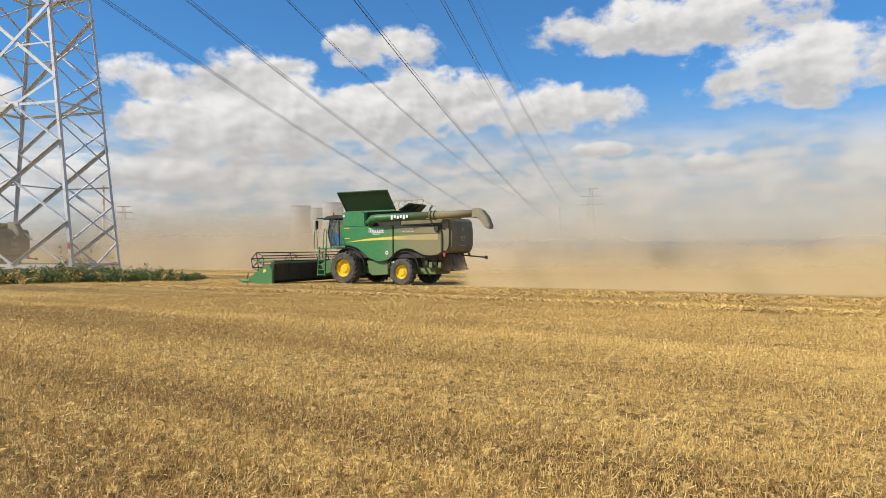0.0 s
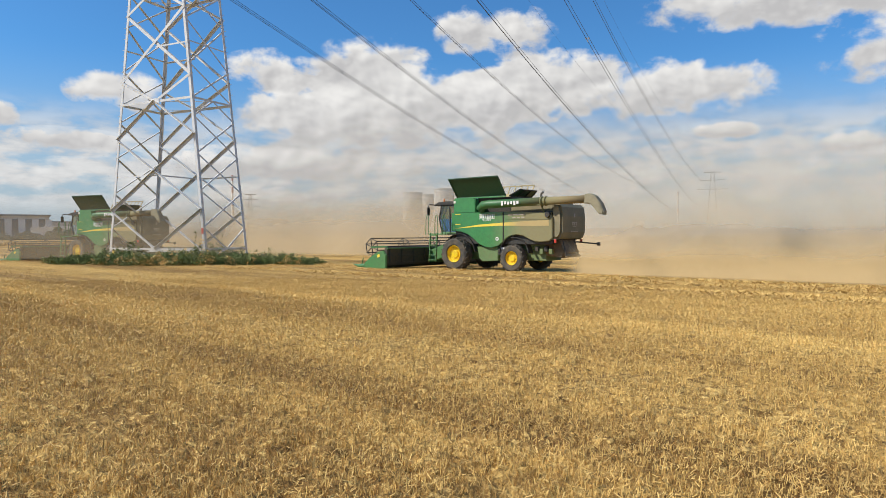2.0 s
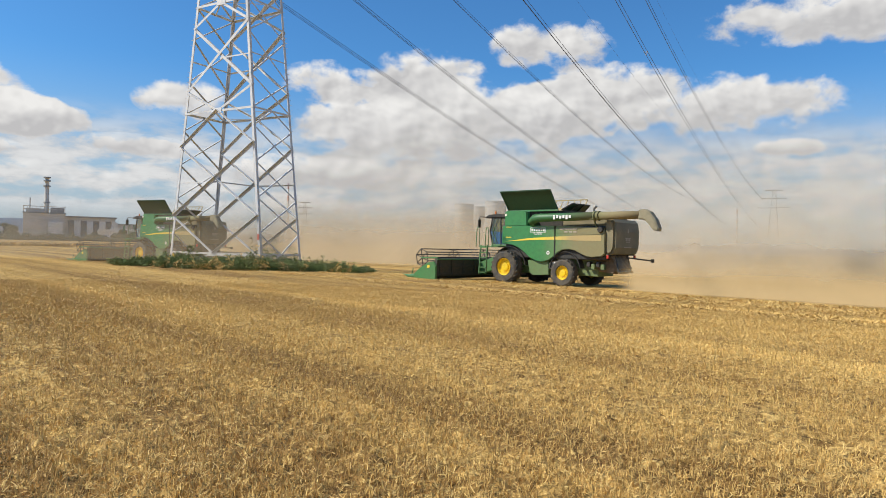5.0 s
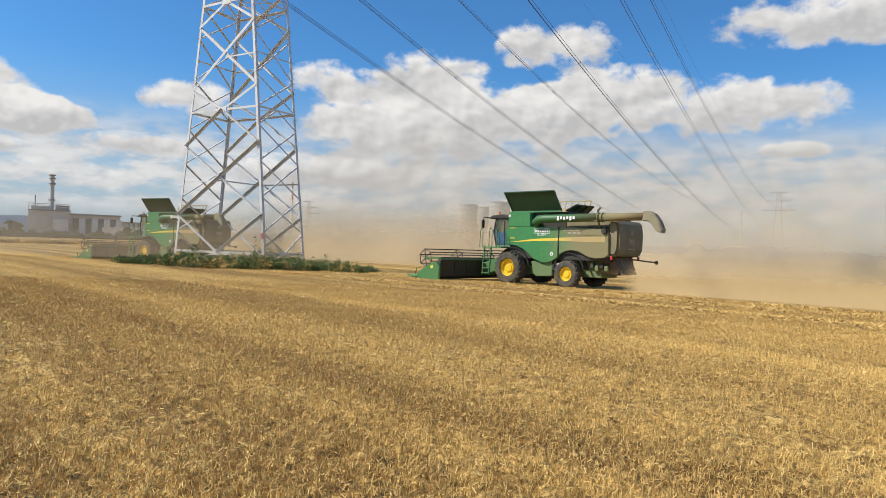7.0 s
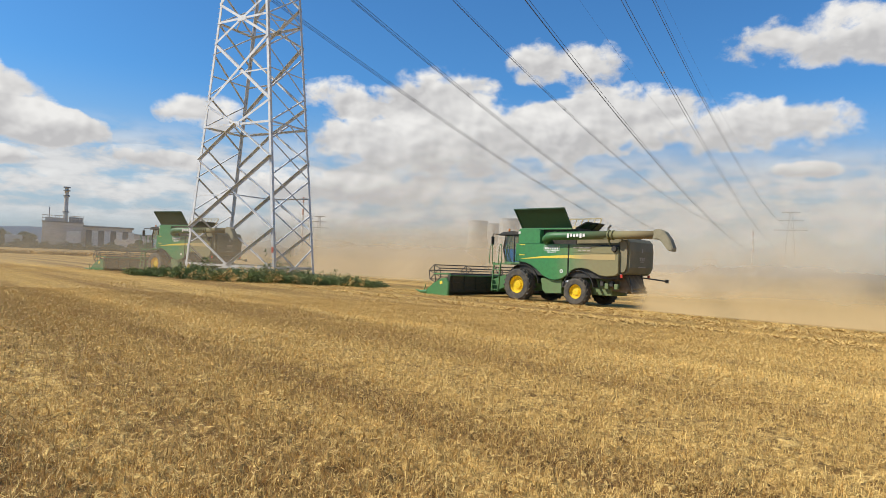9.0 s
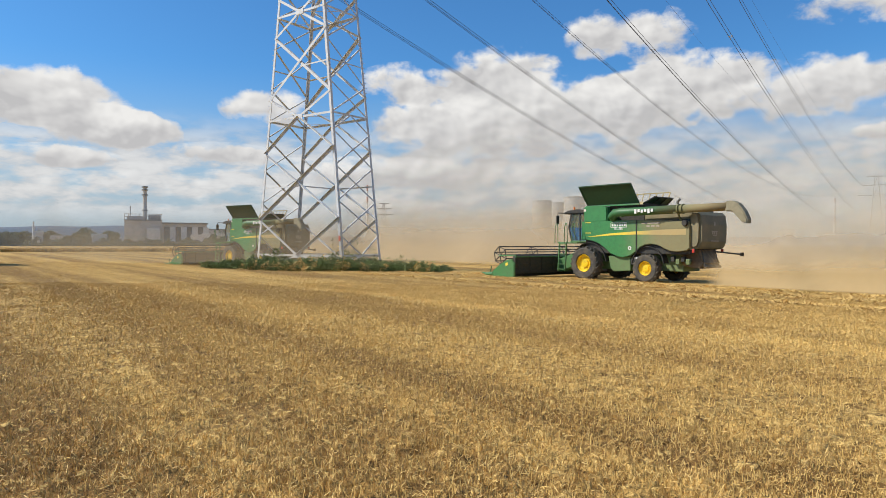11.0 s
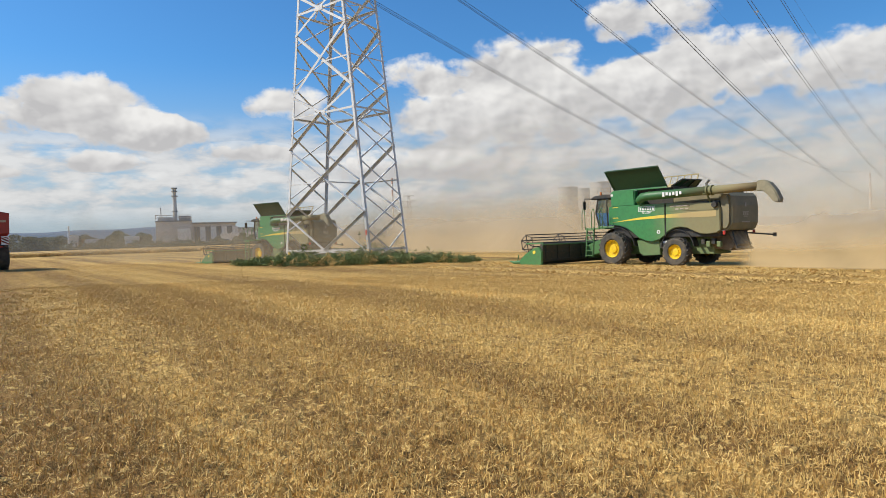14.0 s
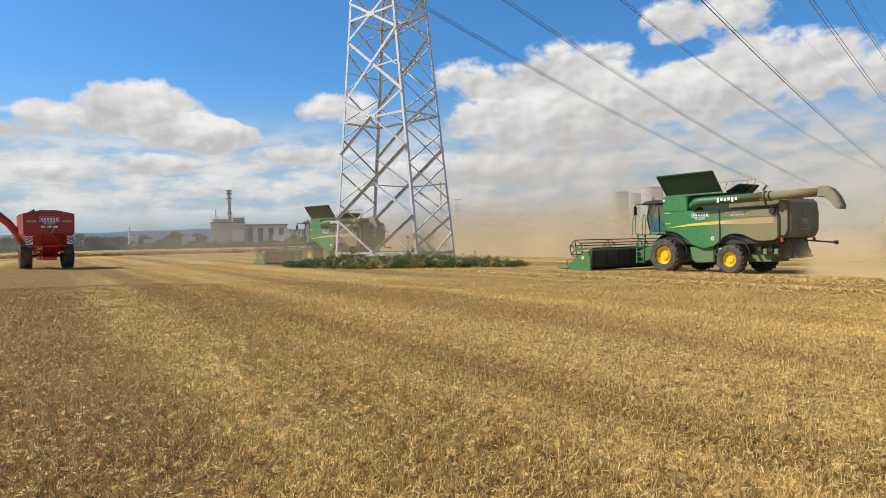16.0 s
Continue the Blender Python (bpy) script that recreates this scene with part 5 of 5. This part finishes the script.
        bars(h, at(-4.45, 3.16), [(-0.3, 0, 0.22, 0.08), (0.0, 0, 0.22, 0.08), (0.3, 0, 0.22, 0.08)], M["cream"])
        bars(h, at(0.0, 3.44), [(0, 0, 0.42, 0.04)], M["stripe"])
        bars(h, at(0.0, 2.82), [(0, 0, 0.40, 0.05)], M["stripe"])
        bm = bmesh.new()
        lathe(bm, [(0.0, 0.0), (0.115, 0.0), (0.115, 0.006)], (-2.95, 1.553 * s, 1.93), "y", 20)
        part("sticker", bm, M["white"], h)
        bm = bmesh.new()
        lathe(bm, [(0.0, 0.0), (0.05, 0.0), (0.05, 0.010)], (-2.95, 1.555 * s, 1.93), "y", 12)
        part("sticker", bm, M["green_plain"], h)
        if s > 0:
            bars(h, Matrix.Translation((-4.2, 2.04, 3.98)) @ flip, [(-0.55 + k * 0.21, 0.03 * (k % 2), 0.14, 0.17 + 0.08 * (k in (0, 4))) for k in range(6)], M["white"])
        bm = bmesh.new()
        box(bm, (0.35, 1.425 * s, 4.2), (0.16, 0.02, 0.14))
        part("sticker", bm, M["lamp"], h)
    return h


near_one = build_harvester(Matrix.Translation((-5.1, 42.0, ground_z(-5.1, 42.0))) @ pose(0, 0, 0, 0, 0, 150))
tagged(copy_thing(near_one, Matrix.Translation((-39.2, 51.9, ground_z(-39.2, 51.9) - 0.06)) @ pose(0, 0, 0, 0, 0, 164)), "dusty green combine harvester half hidden behind the pylon")


# ---------- grain cart ----------
def build_cart(m):
    c = thing("grain_cart", m, "red grain cart with sloping hopper and large black tyres", "grain cart")
    for s in (1, -1):
        wheel(c, 0, 1.36 * s, 0.93, 0.78, 18, 0.42, M["red_bright"])
    bm = bmesh.new()
    ring = lambda x0, x1, y, z: [bm.verts.new(p) for p in ((x0, -y, z), (x0, y, z), (x1, y, z), (x1, -y, z))]
    low, mid, up = ring(-0.7, 1.3, 0.42, 0.75), ring(-2.15, 3.0, 1.6, 2.42), ring(-2.2, 3.1, 1.62, 3.72)
    for a, b in ((low, mid), (mid, up)):
        for k in range(4):
            bm.faces.new((a[k], a[(k + 1) % 4], b[(k + 1) % 4], b[k]))
    bm.faces.new(low)
    bmesh.ops.recalc_face_normals(bm, faces=bm.faces[:])
    bmesh.ops.solidify(bm, geom=bm.faces[:], thickness=0.04)
    part("hopper", bm, M["red"], c)
    for x, nm in ((-2.2, "rear_gable"), (3.06, "front_gable")):
        bm = bmesh.new()
        a = [(-1.62, 3.72), (-0.5, 3.95), (0.5, 3.95), (1.62, 3.72)]
        lo = [bm.verts.new((x - 0.02, y, z)) for y, z in a]
        hi = [bm.verts.new((x + 0.04, y, z)) for y, z in a]
        bm.faces.new(lo)
        bm.faces.new(hi[::-1])
        for k in range(4):
            bm.faces.new((lo[k], lo[(k + 1) % 4], hi[(k + 1) % 4], hi[k]))
        bmesh.ops.recalc_face_normals(bm, faces=bm.faces[:])
        part(nm, bm, M["red"], c)
    bm = bmesh.new()
    prof = [(-1.64, 3.73), (-0.5, 3.97), (0.5, 3.97), (1.64, 3.73)]
    rows = [[bm.verts.new((x, y, z + dz)) for y, z in prof] for x, dz in ((-2.22, 0), (0.4, 0.03), (3.1, 0))]
    for r0, r1 in zip(rows, rows[1:]):
        for k in range(3):
            bm.faces.new((r0[k], r0[k + 1], r1[k + 1], r1[k]))
    bmesh.ops.solidify(bm, geom=bm.faces[:], thickness=0.02)
    part("tarpaulin", bm, M["black"], c, "dark rolled tarpaulin cover")
    bm = bmesh.new()
    tube(bm, [(-2.35, 0.95, 3.95), (3.2, 0.95, 3.95)], [0.07, 0.07], 10)
    part("tarpaulin_roll", bm, M["black"], c)
    for s in (1, -1):
        bm = bmesh.new()
        bar(bm, (-2.18, 0.62 * s, 2.38), (-0.78, 0.34 * s, 0.8), 0.10, 0.08)
        part("hopper_rib", bm, M["red_bright"], c)
        bm = bmesh.new()
        box(bm, (-2.225, 1.1 * s, 3.22), (0.02, 0.62, 0.14), 0.004)
        part("reflector_strip", bm, M["cream"], c, "dusty beige reflector strip")
        board = bmesh.new()
        box(board, (-2.4, 1.28 * s, 1.95), (0.03, 0.44, 0.56), 0.004)
        bd = part("warning_board", board, M["white"], c, "white board with red diagonal stripes")
        for k in range(3):
            bm = bmesh.new()
            z = 1.76 + k * 0.19
            vs = [bm.verts.new((-2.418, 1.28 * s + y * s, zz)) for y, zz in ((-0.21, z + 0.12), (0.21, z - 0.10), (0.21, z + 0.0), (-0.21, z + 0.22))]
            for v in vs:
                v.co.z = min(max(v.co.z, 1.68), 2.22)
            f = bm.faces.new(vs)
            bmesh.ops.solidify(bm, geom=[f], thickness=0.004)
            part("board_stripe", bm, M["red"], bd)
        bm = bmesh.new()
        bar(bm, (-2.1, 0.9 * s, 2.3), (-2.38, 1.28 * s, 2.1), 0.04, 0.04)
        part("board_bracket", bm, M["red_bright"], c)
        bm = bmesh.new()
        box(bm, (-1.8, 0.75 * s, 1.15), (0.12, 0.3, 0.14), 0.02)
        part("tail_light", bm, M["orange"], c, "orange-red tail light")
    bm = bmesh.new()
    bar(bm, (-2.0, -1.2, 1.55), (-2.0, 1.2, 1.55), 0.07, 0.07)
    part("rear_bar", bm, M["red_bright"], c)
    for y in (0.55, -0.55):
        bm = bmesh.new()
        bar(bm, (-1.9, y, 1.5), (-0.9, y * 0.8, 0.7), 0.12, 0.10)
        part("rear_frame", bm, M["red_bright"], c)
    bm = bmesh.new()
    box(bm, (0.2, 0, 0.72), (4.4, 0.9, 0.22), 0.03)
    part("chassis", bm, M["red_bright"], c)
    bm = bmesh.new()
    bar(bm, (0, -1.2, 0.93), (0, 1.2, 0.93), 0.14, 0.14)
    part("axle", bm, M["black"], c)
    bm = bmesh.new()
    tube(bm, [(2.3, 0.2, 0.75), (4.6, 0.0, 0.65), (5.4, 0.0, 0.62)], [0.11, 0.10, 0.06], 10)
    part("drawbar", bm, M["red_bright"], c)
    bm = bmesh.new()
    tube(bm, [(2.7, 1.2, 1.4), (2.8, 1.5, 2.3), (2.9, 2.1, 3.2), (3.0, 4.1, 5.0)], [0.24, 0.26, 0.28, 0.28], 14)
    part("unloading_auger", bm, M["red_bright"], c, "red raised unloading auger", smooth=True)
    bm = bmesh.new()
    slab(bm, [(2.7, 4.4), (3.3, 4.4), (3.3, 5.3), (2.7, 5.3)], 3.9, 4.5, 0.05)
    part("auger_spout", bm, M["red_bright"], c)
    plate = bmesh.new()
    box(plate, (-2.06, 0.62, 1.42), (0.02, 0.3, 0.2), 0.004)
    pl = part("number_plate", plate, M["stripe"], c, "yellow number plate")
    back = Matrix.Translation((-2.075, 0.62, 1.42)) @ pose(0, 0, 0, 0, 0, -90)
    bars(pl, back, [(0, 0.045, 0.2, 0.05), (0, -0.045, 0.2, 0.05)], M["black"])
    bm = bmesh.new()
    vs = [bm.verts.new((-2.05, y, z)) for y, z in ((0.72, 1.05), (1.12, 1.05), (0.92, 1.38))]
    f = bm.faces.new(vs)
    bmesh.ops.solidify(bm, geom=[f], thickness=0.02)
    part("warning_triangle", bm, M["red_bright"], c)
    back = lambda z: Matrix.Translation((-2.235, 0, z)) @ pose(0, 0, 0, 0, 0, -90)
    bars(c, back(3.36), frame_rows(1.25, 0.30, 0.03) + [(-0.47 + k * 0.19, 0, 0.13, 0.18) for k in range(6)], M["white"])
    lettering(c, "SLU\u017dBY", 0.22, back(3.02) @ pose(0, 0, 0, 90, 0, 0), M["white"], "white lettering")
    bars(c, back(2.86), [(-0.38, 0, 0.3, 0.13), (0.0, 0, 0.3, 0.13), (0.38, 0, 0.3, 0.13)], M["white"])
    bm = bmesh.new()
    tube(bm, [(-2.3, 0.95, 3.9), (-2.3, 0.5, 3.2), (-2.32, 0.0, 2.5), (-2.3, -0.45, 1.9), (-2.28, -0.72, 1.55), (-2.28, -0.55, 1.25)], [0.025] * 6, 8)
    part("hose", bm, M["hose"], c, "dangling red hose")
    bm = bmesh.new()
    bar(bm, (-2.26, -0.3, 2.75), (-2.3, -0.1, 2.45), 0.04, 0.04, 8)
    part("valve_lever", bm, M["cream"], c)


CART = bearing(57.9, 54.0)
build_cart(Matrix.Translation((CART.x, CART.y, ground_z(CART.x, CART.y))) @ pose(0, 0, 0, 0, 0, 90 + 63.5) @ Matrix.Diagonal((1.0, 0.93, 1.0, 1.0)))
